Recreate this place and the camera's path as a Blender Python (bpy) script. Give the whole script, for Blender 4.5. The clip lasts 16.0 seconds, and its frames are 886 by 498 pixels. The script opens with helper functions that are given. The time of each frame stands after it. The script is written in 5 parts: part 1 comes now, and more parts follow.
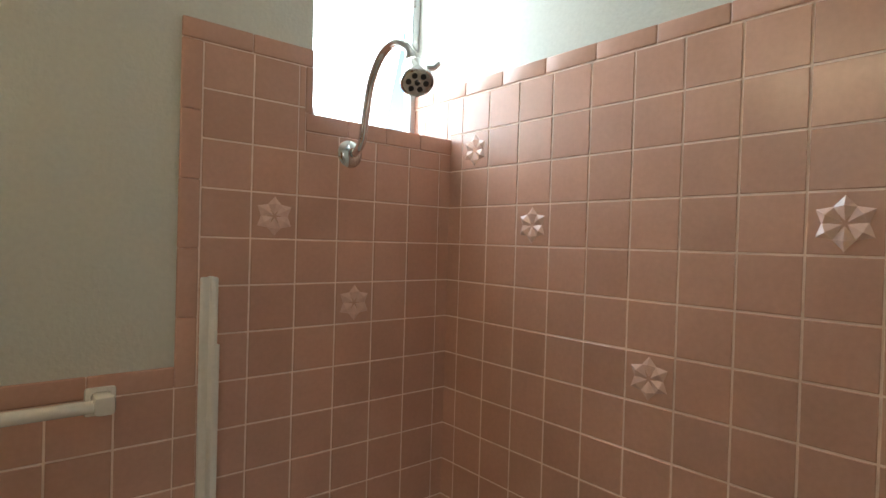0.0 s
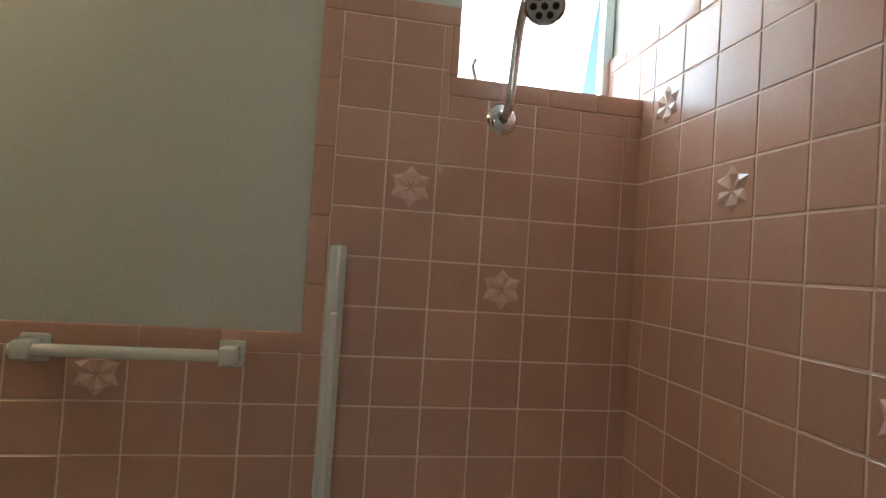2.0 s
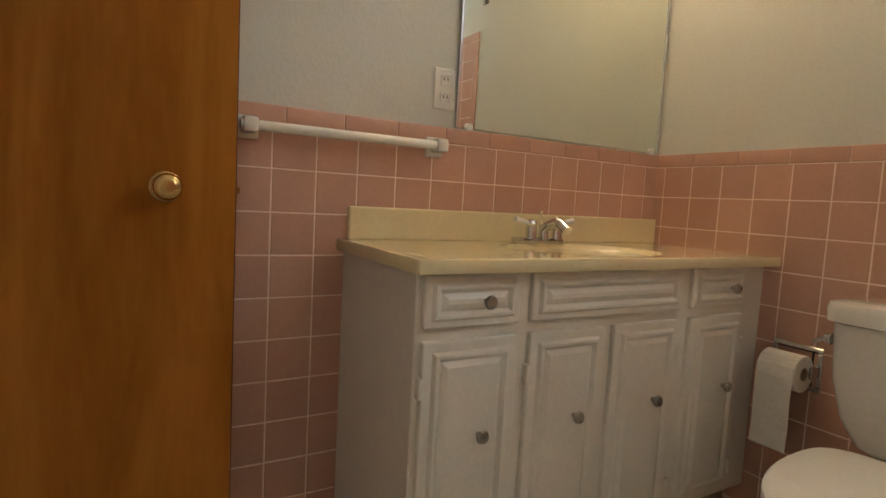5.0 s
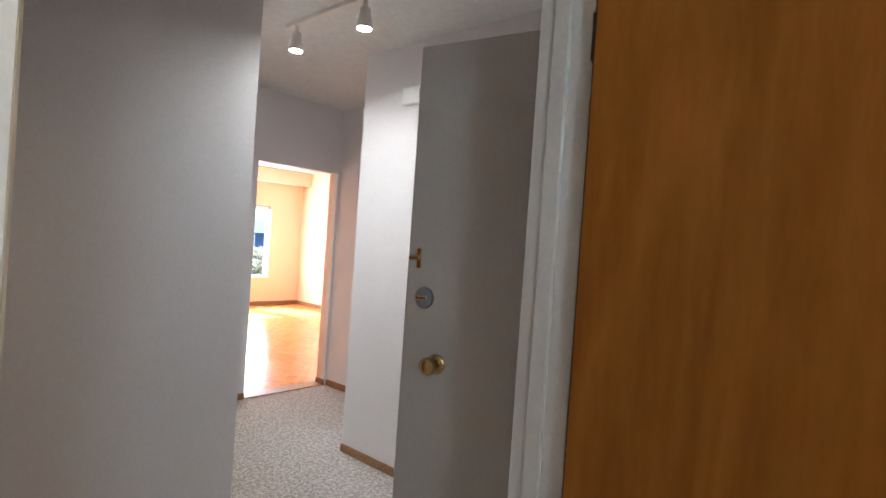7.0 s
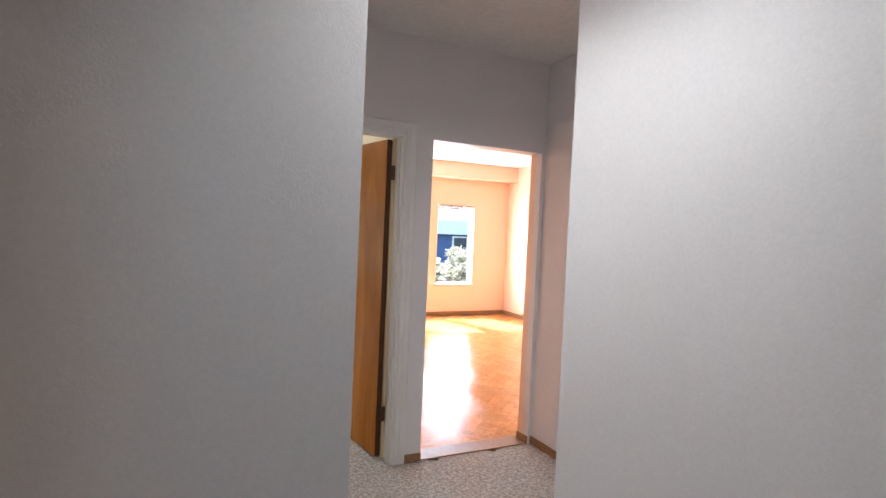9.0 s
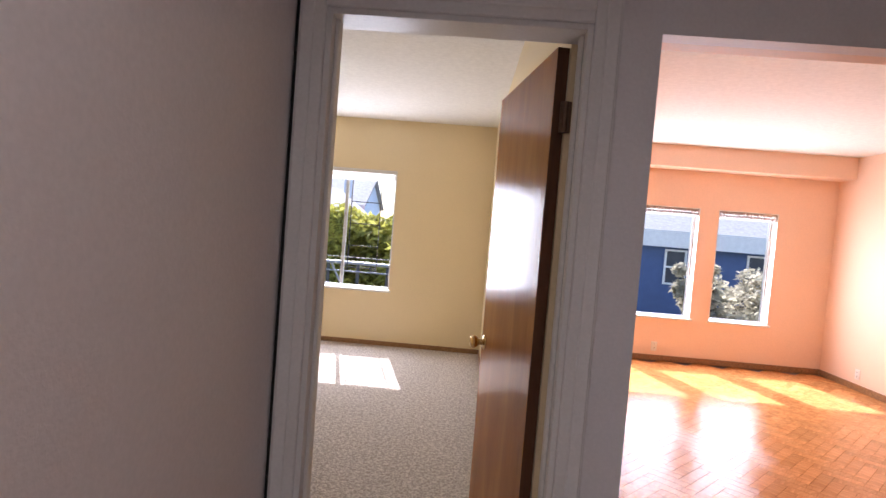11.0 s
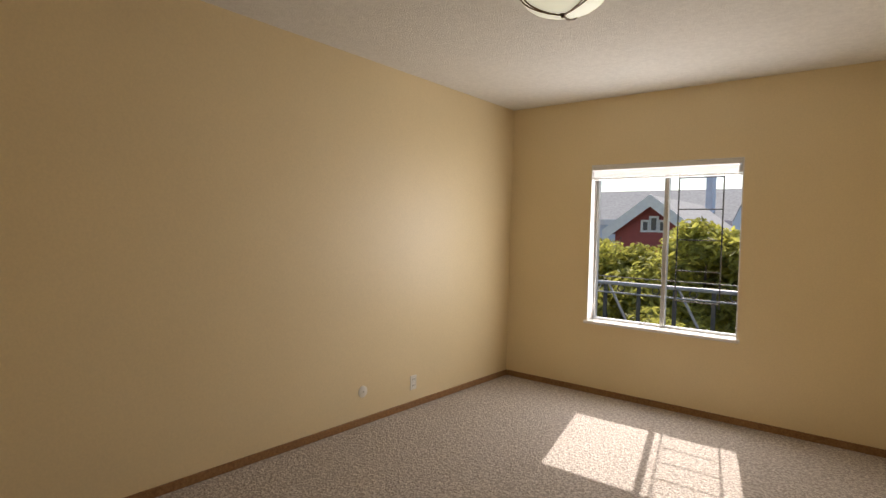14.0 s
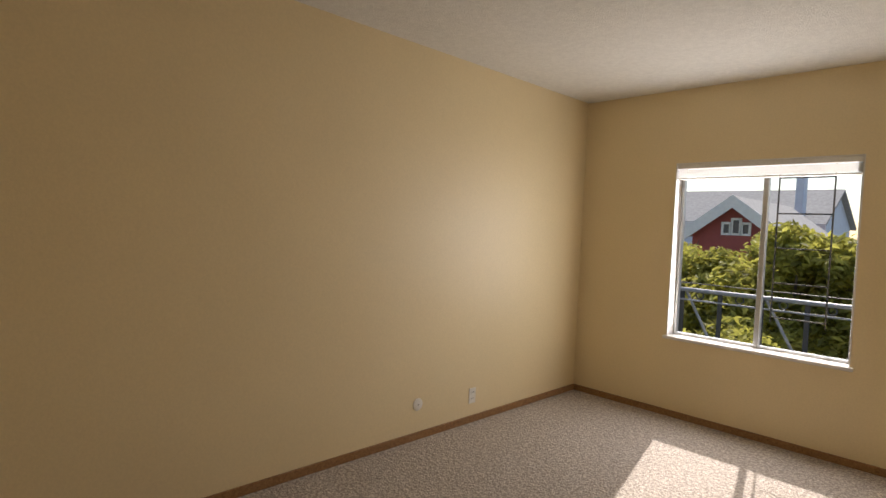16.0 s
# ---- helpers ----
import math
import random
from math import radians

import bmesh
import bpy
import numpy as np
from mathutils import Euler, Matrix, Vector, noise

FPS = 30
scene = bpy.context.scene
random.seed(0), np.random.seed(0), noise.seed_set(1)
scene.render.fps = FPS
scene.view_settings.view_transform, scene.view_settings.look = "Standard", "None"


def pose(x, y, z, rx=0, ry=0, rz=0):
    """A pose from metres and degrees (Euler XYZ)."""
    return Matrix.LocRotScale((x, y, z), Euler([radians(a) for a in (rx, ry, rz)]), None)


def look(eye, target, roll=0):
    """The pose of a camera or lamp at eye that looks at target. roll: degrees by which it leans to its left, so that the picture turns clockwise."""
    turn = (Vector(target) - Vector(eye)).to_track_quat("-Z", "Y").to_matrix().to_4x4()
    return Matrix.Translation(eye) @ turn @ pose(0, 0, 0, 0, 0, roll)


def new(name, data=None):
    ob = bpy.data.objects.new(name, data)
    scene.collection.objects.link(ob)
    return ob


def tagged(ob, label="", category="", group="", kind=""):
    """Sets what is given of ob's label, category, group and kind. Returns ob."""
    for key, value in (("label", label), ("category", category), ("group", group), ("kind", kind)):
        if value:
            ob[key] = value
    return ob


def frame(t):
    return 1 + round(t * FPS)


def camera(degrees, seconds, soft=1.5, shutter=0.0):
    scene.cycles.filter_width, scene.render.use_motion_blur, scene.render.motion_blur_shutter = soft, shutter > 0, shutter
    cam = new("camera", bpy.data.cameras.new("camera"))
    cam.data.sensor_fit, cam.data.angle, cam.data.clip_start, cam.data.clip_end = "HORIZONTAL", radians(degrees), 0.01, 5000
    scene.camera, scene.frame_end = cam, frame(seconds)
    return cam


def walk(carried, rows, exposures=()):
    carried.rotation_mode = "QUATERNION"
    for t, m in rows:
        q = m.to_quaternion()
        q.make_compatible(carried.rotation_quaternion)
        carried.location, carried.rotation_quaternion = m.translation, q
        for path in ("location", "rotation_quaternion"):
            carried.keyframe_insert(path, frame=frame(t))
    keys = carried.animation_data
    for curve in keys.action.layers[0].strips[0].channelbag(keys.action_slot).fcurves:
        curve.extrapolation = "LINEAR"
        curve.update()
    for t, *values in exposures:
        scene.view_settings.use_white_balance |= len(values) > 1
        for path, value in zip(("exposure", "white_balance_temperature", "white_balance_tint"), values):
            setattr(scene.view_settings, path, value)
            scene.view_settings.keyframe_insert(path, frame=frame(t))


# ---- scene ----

cam = camera(78.0, 16.0, shutter=0.0)
# time, eye, target, roll
PATH = [
    (0, (2.038, 4.555, 1.428), (3.329, 6.083, 1.404), 1.7),
    (0.5, (2.169, 4.689, 1.467), (3.256, 6.367, 1.511), 1.6),
    (1, (2.249, 4.744, 1.461), (3.189, 6.506, 1.566), 1.9),
    (1.5, (2.320, 4.700, 1.384), (2.986, 6.578, 1.551), 2.7),
    (2, (2.432, 4.601, 1.313), (2.782, 6.569, 1.368), 3.8),
    (2.5, (2.470, 4.500, 1.189), (2.473, 6.499, 1.218), 4.5),
    (3, (2.573, 4.435, 1.074), (2.217, 6.403, 1.128), 4.2),
    (3.5, (2.583, 4.345, 0.979), (1.869, 6.213, 1.016), 4.2),
    (4, (2.569, 4.261, 0.914), (1.489, 5.944, 0.865), 3.5),
    (4.5, (2.550, 4.215, 0.912), (1.111, 5.596, 0.778), 2.6),
    (5, (2.472, 4.101, 0.941), (0.750, 5.103, 0.767), 3.1),
    (5.2, (2.448, 4.063, 0.952), (0.626, 4.876, 0.810), 3.7),
    (5.7, (2.372, 4.060, 1.035), (0.383, 4.269, 0.935), 3.8),
    (6.2, (2.290, 4.100, 1.205), (0.345, 3.633, 1.145), 4.0),
    (6.7, (2.185, 4.150, 1.345), (0.489, 3.090, 1.315), 4.0),
    (7.3, (2.047, 4.193, 1.423), (0.731, 2.687, 1.402), 3.8),
    (7.5, (1.970, 4.112, 1.424), (0.724, 2.548, 1.394), 3.6),
    (8, (1.786, 3.854, 1.437), (0.684, 2.186, 1.377), 3.4),
    (8.2, (1.693, 3.712, 1.432), (0.615, 2.029, 1.368), 3.0),
    (10.3, (0.464, 1.982, 1.424), (0.244, -0.004, 1.347), 4.5),
    (10.5, (0.401, 1.846, 1.424), (0.294, -0.150, 1.341), 4.7),
    (11, (0.279, 1.490, 1.430), (0.358, -0.506, 1.346), 4.6),
    (11.5, (0.287, 1.082, 1.428), (0.519, -0.904, 1.352), 4.2),
    (12, (0.286, 0.647, 1.422), (0.690, -1.311, 1.366), 4.1),
    (12.5, (0.333, 0.238, 1.423), (0.951, -1.664, 1.392), 3.8),
    (13, (0.354, 0.003, 1.412), (1.214, -1.803, 1.411), 3.1),
    (13.5, (0.299, -0.114, 1.393), (1.400, -1.784, 1.360), 2.0),
    (14, (0.268, -0.166, 1.405), (1.526, -1.720, 1.336), 1.5),
    (14.5, (0.261, -0.142, 1.387), (1.588, -1.637, 1.319), 1.8),
    (15, (0.270, -0.146, 1.402), (1.638, -1.603, 1.326), 1.9),
    (15.5, (0.238, -0.220, 1.447), (1.683, -1.597, 1.334), 1.8),
    (16, (0.454, -0.404, 1.438), (1.887, -1.797, 1.352), 2.5),
]

EXPOSURES = [
    (0.0, 1.65, 6300, 5), (1.0, 1.48, 6150, 0), (1.5, 1.36, 6100, 0), (2.0, 1.38, 6000, 1), (2.5, 1.6, 6000, 2), (3.0, 1.85, 6100, 2), (3.5, 2.0, 6150, 2), (5.2, 2.3, 6800, 12), (7.3, 2.32, 5650, 5), (8.2, 2.32, 5750, 6),
    (10.3, 1.3, 5600, 16), (11.0, 1.2, 6050, 22), (11.5, 1.15, 6250, 20), (12.0, 1.12, 6450, 19), (12.5, 0.9, 6550, 18), (13.0, 0.52, 6800, 17), (14.0, 0.18, 7100, 16), (16.0, 0.03, 7100, 16),
]
walk(cam, [(t, look(e, g, r)) for t, e, g, r in PATH], EXPOSURES)

# ---------------------------------------------------------------- light
world = bpy.data.worlds.new("sky")
scene.world = world
world.use_nodes = True
wn = world.node_tree.nodes
sky = wn.new("ShaderNodeTexSky")
sky.sky_type = "NISHITA"
sky.sun_disc = False
sky.sun_elevation = radians(47.7)
sky.sun_rotation = radians(180 - 13.7)
sky.dust_density = 0.8
world.node_tree.links.new(sky.outputs[0], wn["Background"].inputs[0])
wn["Background"].inputs[1].default_value = 0.15
sun_data = bpy.data.lights.new("sun", "SUN")
sun_data.energy, sun_data.angle, sun_data.color = 5.0, radians(0.5), (1.0, 0.98, 0.95)
sun = new("sun", sun_data)
sun.matrix_world = look((0, 0, 20), Vector((0, 0, 20)) + Vector((-0.215, 0.885, -1.0)))


def window_light(name, place, aim, w, h, watts, color=(0.93, 0.97, 1.0)):
    d = bpy.data.lights.new(name, "AREA")
    d.shape, d.size, d.size_y, d.energy, d.color = "RECTANGLE", w, h, watts, color
    ob = new(name, d)
    ob.matrix_world = look(place, aim)
    return ob


window_light("bedroom_window_daylight", (1.75, -4.80, 1.4), (1.75, 0, 1.2), 1.2, 1.35, 28)
for wx in (-1.27, -2.166, -3.09):
    window_light("living_window_daylight", (wx, -5.33, 1.25), (wx, 0, 1.1), 0.68, 1.3, 17)
window_light("bath_window_daylight", (2.885, 6.03, 2.1), (2.875, 4.5, 1.6), 0.4, 0.75, 2.8, (0.82, 0.94, 1.0))

# ---------------------------------------------------------------- materials


def material(name, color, rough=0.6, var=0.06, scale=6.0, bump=0.0, bump_scale=60.0, metal=0.0, coat=0.0, island=False, spec=0.5, fine=90.0, fine_var=0.03):
    m = bpy.data.materials.new(name)
    m.use_nodes = True
    nt = m.node_tree
    n, l = nt.nodes, nt.links
    b = n["Principled BSDF"]
    b.inputs["Roughness"].default_value = rough
    b.inputs["Metallic"].default_value = metal
    b.inputs["Coat Weight"].default_value = coat
    b.inputs["Specular IOR Level"].default_value = spec
    geo = n.new("ShaderNodeNewGeometry")
    tex = n.new("ShaderNodeTexNoise")
    tex.inputs["Scale"].default_value, tex.inputs["Detail"].default_value = scale, 4
    l.new(geo.outputs["Position"], tex.inputs["Vector"])
    tex2 = n.new("ShaderNodeTexNoise")
    tex2.inputs["Scale"].default_value = fine
    l.new(geo.outputs["Position"], tex2.inputs["Vector"])
    mr = n.new("ShaderNodeMapRange")
    mr.inputs["From Min"].default_value, mr.inputs["From Max"].default_value = 0.3, 0.7
    mr.inputs["To Min"].default_value, mr.inputs["To Max"].default_value = 1 - var, 1 + var
    l.new(tex.outputs["Fac"], mr.inputs["Value"])
    mr2 = n.new("ShaderNodeMapRange")
    mr2.inputs["From Min"].default_value, mr2.inputs["From Max"].default_value = 0.3, 0.7
    mr2.inputs["To Min"].default_value, mr2.inputs["To Max"].default_value = 1 - fine_var, 1 + fine_var
    l.new(tex2.outputs["Fac"], mr2.inputs["Value"])
    mul = n.new("ShaderNodeMath")
    mul.operation = "MULTIPLY"
    l.new(mr.outputs[0], mul.inputs[0])
    l.new(mr2.outputs[0], mul.inputs[1])
    out = mul.outputs[0]
    if island:
        if island == "object":
            info = n.new("ShaderNodeObjectInfo").outputs["Random"]
        else:
            info = geo.outputs["Random Per Island"]
        mr3 = n.new("ShaderNodeMapRange")
        mr3.inputs["To Min"].default_value, mr3.inputs["To Max"].default_value = 1 - var * 1.2, 1 + var * 1.2
        l.new(info, mr3.inputs["Value"])
        mul2 = n.new("ShaderNodeMath")
        mul2.operation = "MULTIPLY"
        l.new(out, mul2.inputs[0])
        l.new(mr3.outputs[0], mul2.inputs[1])
        out = mul2.outputs[0]
    sc = n.new("ShaderNodeVectorMath")
    sc.operation = "SCALE"
    sc.inputs[0].default_value = color
    l.new(out, sc.inputs["Scale"])
    l.new(sc.outputs[0], b.inputs["Base Color"])
    rr = n.new("ShaderNodeMapRange")
    rr.inputs["To Min"].default_value, rr.inputs["To Max"].default_value = max(0.02, rough - 0.06), min(1, rough + 0.06)
    l.new(tex.outputs["Fac"], rr.inputs["Value"])
    l.new(rr.outputs[0], b.inputs["Roughness"])
    if bump:
        t3 = n.new("ShaderNodeTexNoise")
        t3.inputs["Scale"].default_value, t3.inputs["Detail"].default_value = bump_scale, 3
        l.new(geo.outputs["Position"], t3.inputs["Vector"])
        bp = n.new("ShaderNodeBump")
        bp.inputs["Strength"].default_value = 1.0
        bp.inputs["Distance"].default_value = bump
        l.new(t3.outputs["Fac"], bp.inputs["Height"])
        l.new(bp.outputs[0], b.inputs["Normal"])
    return m


def wood_material(name, dark, light, rough, stretch, scale=9.0, coat=0.0, tone="none", spec=0.28):
    m = bpy.data.materials.new(name)
    m.use_nodes = True
    n, l = m.node_tree.nodes, m.node_tree.links
    b = n["Principled BSDF"]
    b.inputs["Roughness"].default_value = rough
    b.inputs["Coat Weight"].default_value = coat
    b.inputs["Coat Roughness"].default_value = 0.12
    b.inputs["Specular IOR Level"].default_value = spec
    co = n.new("ShaderNodeTexCoord")
    mp = n.new("ShaderNodeMapping")
    mp.inputs["Scale"].default_value = stretch
    l.new(co.outputs["Object"], mp.inputs["Vector"])
    a = n.new("ShaderNodeTexNoise")
    a.inputs["Scale"].default_value, a.inputs["Detail"].default_value, a.inputs["Distortion"].default_value = scale, 5, 1.2
    l.new(mp.outputs[0], a.inputs["Vector"])
    f = n.new("ShaderNodeTexNoise")
    f.inputs["Scale"].default_value, f.inputs["Detail"].default_value = scale * 9, 3
    l.new(mp.outputs[0], f.inputs["Vector"])
    mix = n.new("ShaderNodeMath")
    mix.operation = "MULTIPLY_ADD"
    mix.inputs[1].default_value, = (0.3,)
    l.new(f.outputs["Fac"], mix.inputs[0])
    l.new(a.outputs["Fac"], mix.inputs[2])
    rp = n.new("ShaderNodeValToRGB")
    rp.color_ramp.elements[0].position, rp.color_ramp.elements[0].color = 0.42, (*dark, 1)
    rp.color_ramp.elements[1].position, rp.color_ramp.elements[1].color = 0.85, (*light, 1)
    l.new(mix.outputs[0], rp.inputs["Fac"])
    out = rp.outputs[0]
    if tone != "none":
        r = n.new("ShaderNodeObjectInfo").outputs["Random"] if tone == "object" else n.new("ShaderNodeNewGeometry").outputs["Random Per Island"]
        mr = n.new("ShaderNodeMapRange")
        mr.inputs["To Min"].default_value, mr.inputs["To Max"].default_value = 0.82, 1.14
        l.new(r, mr.inputs["Value"])
        sc = n.new("ShaderNodeVectorMath")
        sc.operation = "SCALE"
        l.new(out, sc.inputs[0])
        l.new(mr.outputs[0], sc.inputs["Scale"])
        out = sc.outputs[0]
    l.new(out, b.inputs["Base Color"])
    bp = n.new("ShaderNodeBump")
    bp.inputs["Distance"].default_value = 0.0006
    l.new(f.outputs["Fac"], bp.inputs["Height"])
    l.new(bp.outputs[0], b.inputs["Normal"])
    return m


def carpet_material():
    m = bpy.data.materials.new("loop_carpet")
    m.use_nodes = True
    n, l = m.node_tree.nodes, m.node_tree.links
    b = n["Principled BSDF"]
    b.inputs["Roughness"].default_value = 0.95
    b.inputs["Specular IOR Level"].default_value = 0.1
    geo = n.new("ShaderNodeNewGeometry")
    v = n.new("ShaderNodeTexVoronoi")
    v.inputs["Scale"].default_value = 95
    l.new(geo.outputs["Position"], v.inputs["Vector"])
    big = n.new("ShaderNodeTexNoise")
    big.inputs["Scale"].default_value, big.inputs["Detail"].default_value = 45, 3
    l.new(geo.outputs["Position"], big.inputs["Vector"])
    add = n.new("ShaderNodeMath")
    add.operation = "MULTIPLY_ADD"
    add.inputs[1].default_value = -0.6
    l.new(v.outputs["Distance"], add.inputs[0])
    l.new(big.outputs["Fac"], add.inputs[2])
    rp = n.new("ShaderNodeValToRGB")
    rp.color_ramp.elements[0].position, rp.color_ramp.elements[0].color = 0.05, (0.40, 0.35, 0.31, 1)
    rp.color_ramp.elements[1].position, rp.color_ramp.elements[1].color = 0.45, (0.76, 0.69, 0.63, 1)
    l.new(add.outputs[0], rp.inputs["Fac"])
    l.new(rp.outputs[0], b.inputs["Base Color"])
    bp = n.new("ShaderNodeBump")
    bp.inputs["Distance"].default_value = 0.012
    l.new(add.outputs[0], bp.inputs["Height"])
    l.new(bp.outputs[0], b.inputs["Normal"])
    return m


def glass_material(name, tint=(1, 1, 1)):
    m = bpy.data.materials.new(name)
    m.use_nodes = True
    b = m.node_tree.nodes["Principled BSDF"]
    b.inputs["Base Color"].default_value = (*tint, 1)
    b.inputs["Transmission Weight"].default_value = 1.0
    b.inputs["Roughness"].default_value = 0.0
    b.inputs["IOR"].default_value = 1.01
    return m


def glow_material(name, color, strength):
    m = bpy.data.materials.new(name)
    m.use_nodes = True
    b = m.node_tree.nodes["Principled BSDF"]
    b.inputs["Base Color"].default_value = (*color, 1)
    b.inputs["Emission Color"].default_value = (*color, 1)
    b.inputs["Emission Strength"].default_value = strength
    return m


M_HALL = material("white_hall_paint", (0.76, 0.72, 0.71), 0.5, 0.02, 1.5, 0.0005, 140)
M_BED = material("cream_bedroom_paint", (0.80, 0.655, 0.41), 0.45, 0.02, 1.5, 0.0006, 150)
M_LIVING = material("peach_living_paint", (0.86, 0.62, 0.46), 0.5, 0.02, 1.5, 0.0012, 150)
M_BATH = material("pale_green_grey_bath_paint", (0.66, 0.645, 0.575), 0.4, 0.02, 1.5, 0.001, 120)
M_CEIL = material("stippled_white_ceiling", (0.80, 0.78, 0.74), 0.9, 0.05, 30, 0.006, 110)
M_TRIM = material("white_gloss_trim", (0.78, 0.75, 0.72), 0.35, 0.03, 4, 0.0006, 60)
M_BASE = wood_material("oak_baseboard", (0.20, 0.10, 0.045), (0.38, 0.21, 0.095), 0.4, (6, 6, 6))
M_DOOR = wood_material("varnished_birch_door", (0.27, 0.092, 0.014), (0.43, 0.165, 0.028), 0.15, (3.0, 3.0, 0.5), 2.2, 0.0, spec=0.07)
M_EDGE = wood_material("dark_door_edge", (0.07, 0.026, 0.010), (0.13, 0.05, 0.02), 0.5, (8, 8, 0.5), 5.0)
M_WHITE_DOOR = material("grey_white_door_paint", (0.60, 0.57, 0.53), 0.42, 0.025, 3, 0.0008, 70)
M_TILE = material("pink_glazed_tile", (0.60, 0.345, 0.26), 0.24, 0.05, 7, 0.0008, 9, island="object", coat=0.06)
M_STAR = material("lighter_pink_star_glaze", (0.78, 0.52, 0.43), 0.25, 0.05, 7)
M_GROUT = material("pale_pink_grout", (0.86, 0.66, 0.56), 0.75, 0.08, 20)
M_PORC = material("white_porcelain", (0.78, 0.74, 0.68), 0.10, 0.015, 3, coat=0.6)
M_VANITY = material("white_cabinet_paint", (0.80, 0.76, 0.68), 0.38, 0.03, 5, 0.0006, 50)
M_TOE = material("tan_kick_board", (0.45, 0.33, 0.20), 0.6, 0.06, 9)
M_COUNTER = material("cream_cultured_marble", (0.80, 0.68, 0.42), 0.14, 0.05, 5, coat=0.5)
M_CHROME = material("chrome", (0.72, 0.72, 0.73), 0.10, 0.03, 12, metal=1.0)
M_NICKEL = material("brushed_nickel", (0.42, 0.39, 0.35), 0.28, 0.05, 30, metal=1.0)
M_BRASS = material("brass", (0.60, 0.42, 0.18), 0.22, 0.08, 30, metal=1.0)
M_BRONZE = material("dark_bronze_hinge", (0.14, 0.09, 0.06), 0.4, 0.1, 40, metal=0.8)
# near-black painted in for unlit depth: trim gap, paper holder recess, outlet slots
M_BLACK = material("gap_shade_black", (0.015, 0.013, 0.012), 0.9, 0.1, 20)
M_PAPER = material("toilet_paper", (0.84, 0.80, 0.74), 0.95, 0.03, 30, 0.002, 90)
M_PLASTIC = material("white_plastic", (0.78, 0.75, 0.70), 0.35, 0.02, 8)
M_ALU = material("aluminium_window_frame", (0.62, 0.63, 0.64), 0.35, 0.04, 20, metal=0.7)
M_SATIN = material("satin_grey_metal", (0.30, 0.32, 0.35), 0.4, 0.05, 20, metal=0.5)
M_RUBBER = material("dark_spray_holes", (0.03, 0.03, 0.03), 0.6, 0.1, 30)
M_GLASS = glass_material("clear_glass")
M_FROST = glow_material("lit_frosted_glass", (0.94, 1.0, 0.84), 0.36)
M_BULB = glow_material("lit_bulb", (1.0, 0.95, 0.88), 195.0)
M_GLOBE = glow_material("lit_warm_globe", (1.0, 0.76, 0.48), 6.5)
M_CRYSTAL = glass_material("acrylic_handle", (0.95, 0.93, 0.9))
M_CARPET = carpet_material()
M_PARQUET = wood_material("orange_oak_parquet", (0.46, 0.18, 0.055), (0.74, 0.36, 0.13), 0.20, (7, 1.2, 7), 6.0, 0.0, tone="object", spec=0.10)
M_PARQUET_FAR = wood_material("orange_oak_parquet_far", (0.46, 0.18, 0.055), (0.74, 0.36, 0.13), 0.20, (3, 3, 3), 6.0, 0.0, tone="island", spec=0.10)
M_MOSAIC = material("grey_green_mosaic_tile", (0.44, 0.42, 0.34), 0.4, 0.18, 4, island="island")
M_MIRROR = bpy.data.materials.new("mirror_silver")
M_MIRROR.use_nodes = True
M_MIRROR.node_tree.nodes["Principled BSDF"].inputs["Metallic"].default_value = 1.0
M_MIRROR.node_tree.nodes["Principled BSDF"].inputs["Roughness"].default_value = 0.015
M_MIRROR.node_tree.nodes["Principled BSDF"].inputs["Base Color"].default_value = (0.82, 0.86, 0.80, 1)

# ---------------------------------------------------------------- mesh tools


def block(bm, x0, x1, y0, y1, z0, z1, bevel=0.0, seg=1):
    """A box between two corners, its edges rounded by bevel."""
    c = ((x0 + x1) / 2, (y0 + y1) / 2, (z0 + z1) / 2)
    m = Matrix.Translation(c) @ Matrix.Diagonal((abs(x1 - x0), abs(y1 - y0), abs(z1 - z0), 1))
    r = bmesh.ops.create_cube(bm, size=1, matrix=m)
    if bevel:
        es = list({e for v in r["verts"] for e in v.link_edges})
        bmesh.ops.bevel(bm, geom=es, offset=bevel, segments=seg, affect="EDGES", profile=0.5)
    return bm


def lathe(bm, profile, m, seg=24):
    """Turns a profile of (radius, height) round the z axis of the pose m."""
    rings = []
    for r, h in profile:
        if r < 1e-5:
            rings.append([bm.verts.new(m @ Vector((0, 0, h)))])
        else:
            rings.append([bm.verts.new(m @ Vector((r * math.cos(2 * math.pi * i / seg), r * math.sin(2 * math.pi * i / seg), h))) for i in range(seg)])
    for a, b in zip(rings, rings[1:]):
        for i in range(seg):
            j = (i + 1) % seg
            if len(a) == 1 and len(b) > 1:
                bm.faces.new((a[0], b[i], b[j]))
            elif len(b) == 1 and len(a) > 1:
                bm.faces.new((a[i], a[j], b[0]))
            elif len(a) > 1:
                bm.faces.new((a[i], a[j], b[j], b[i]))
    return bm


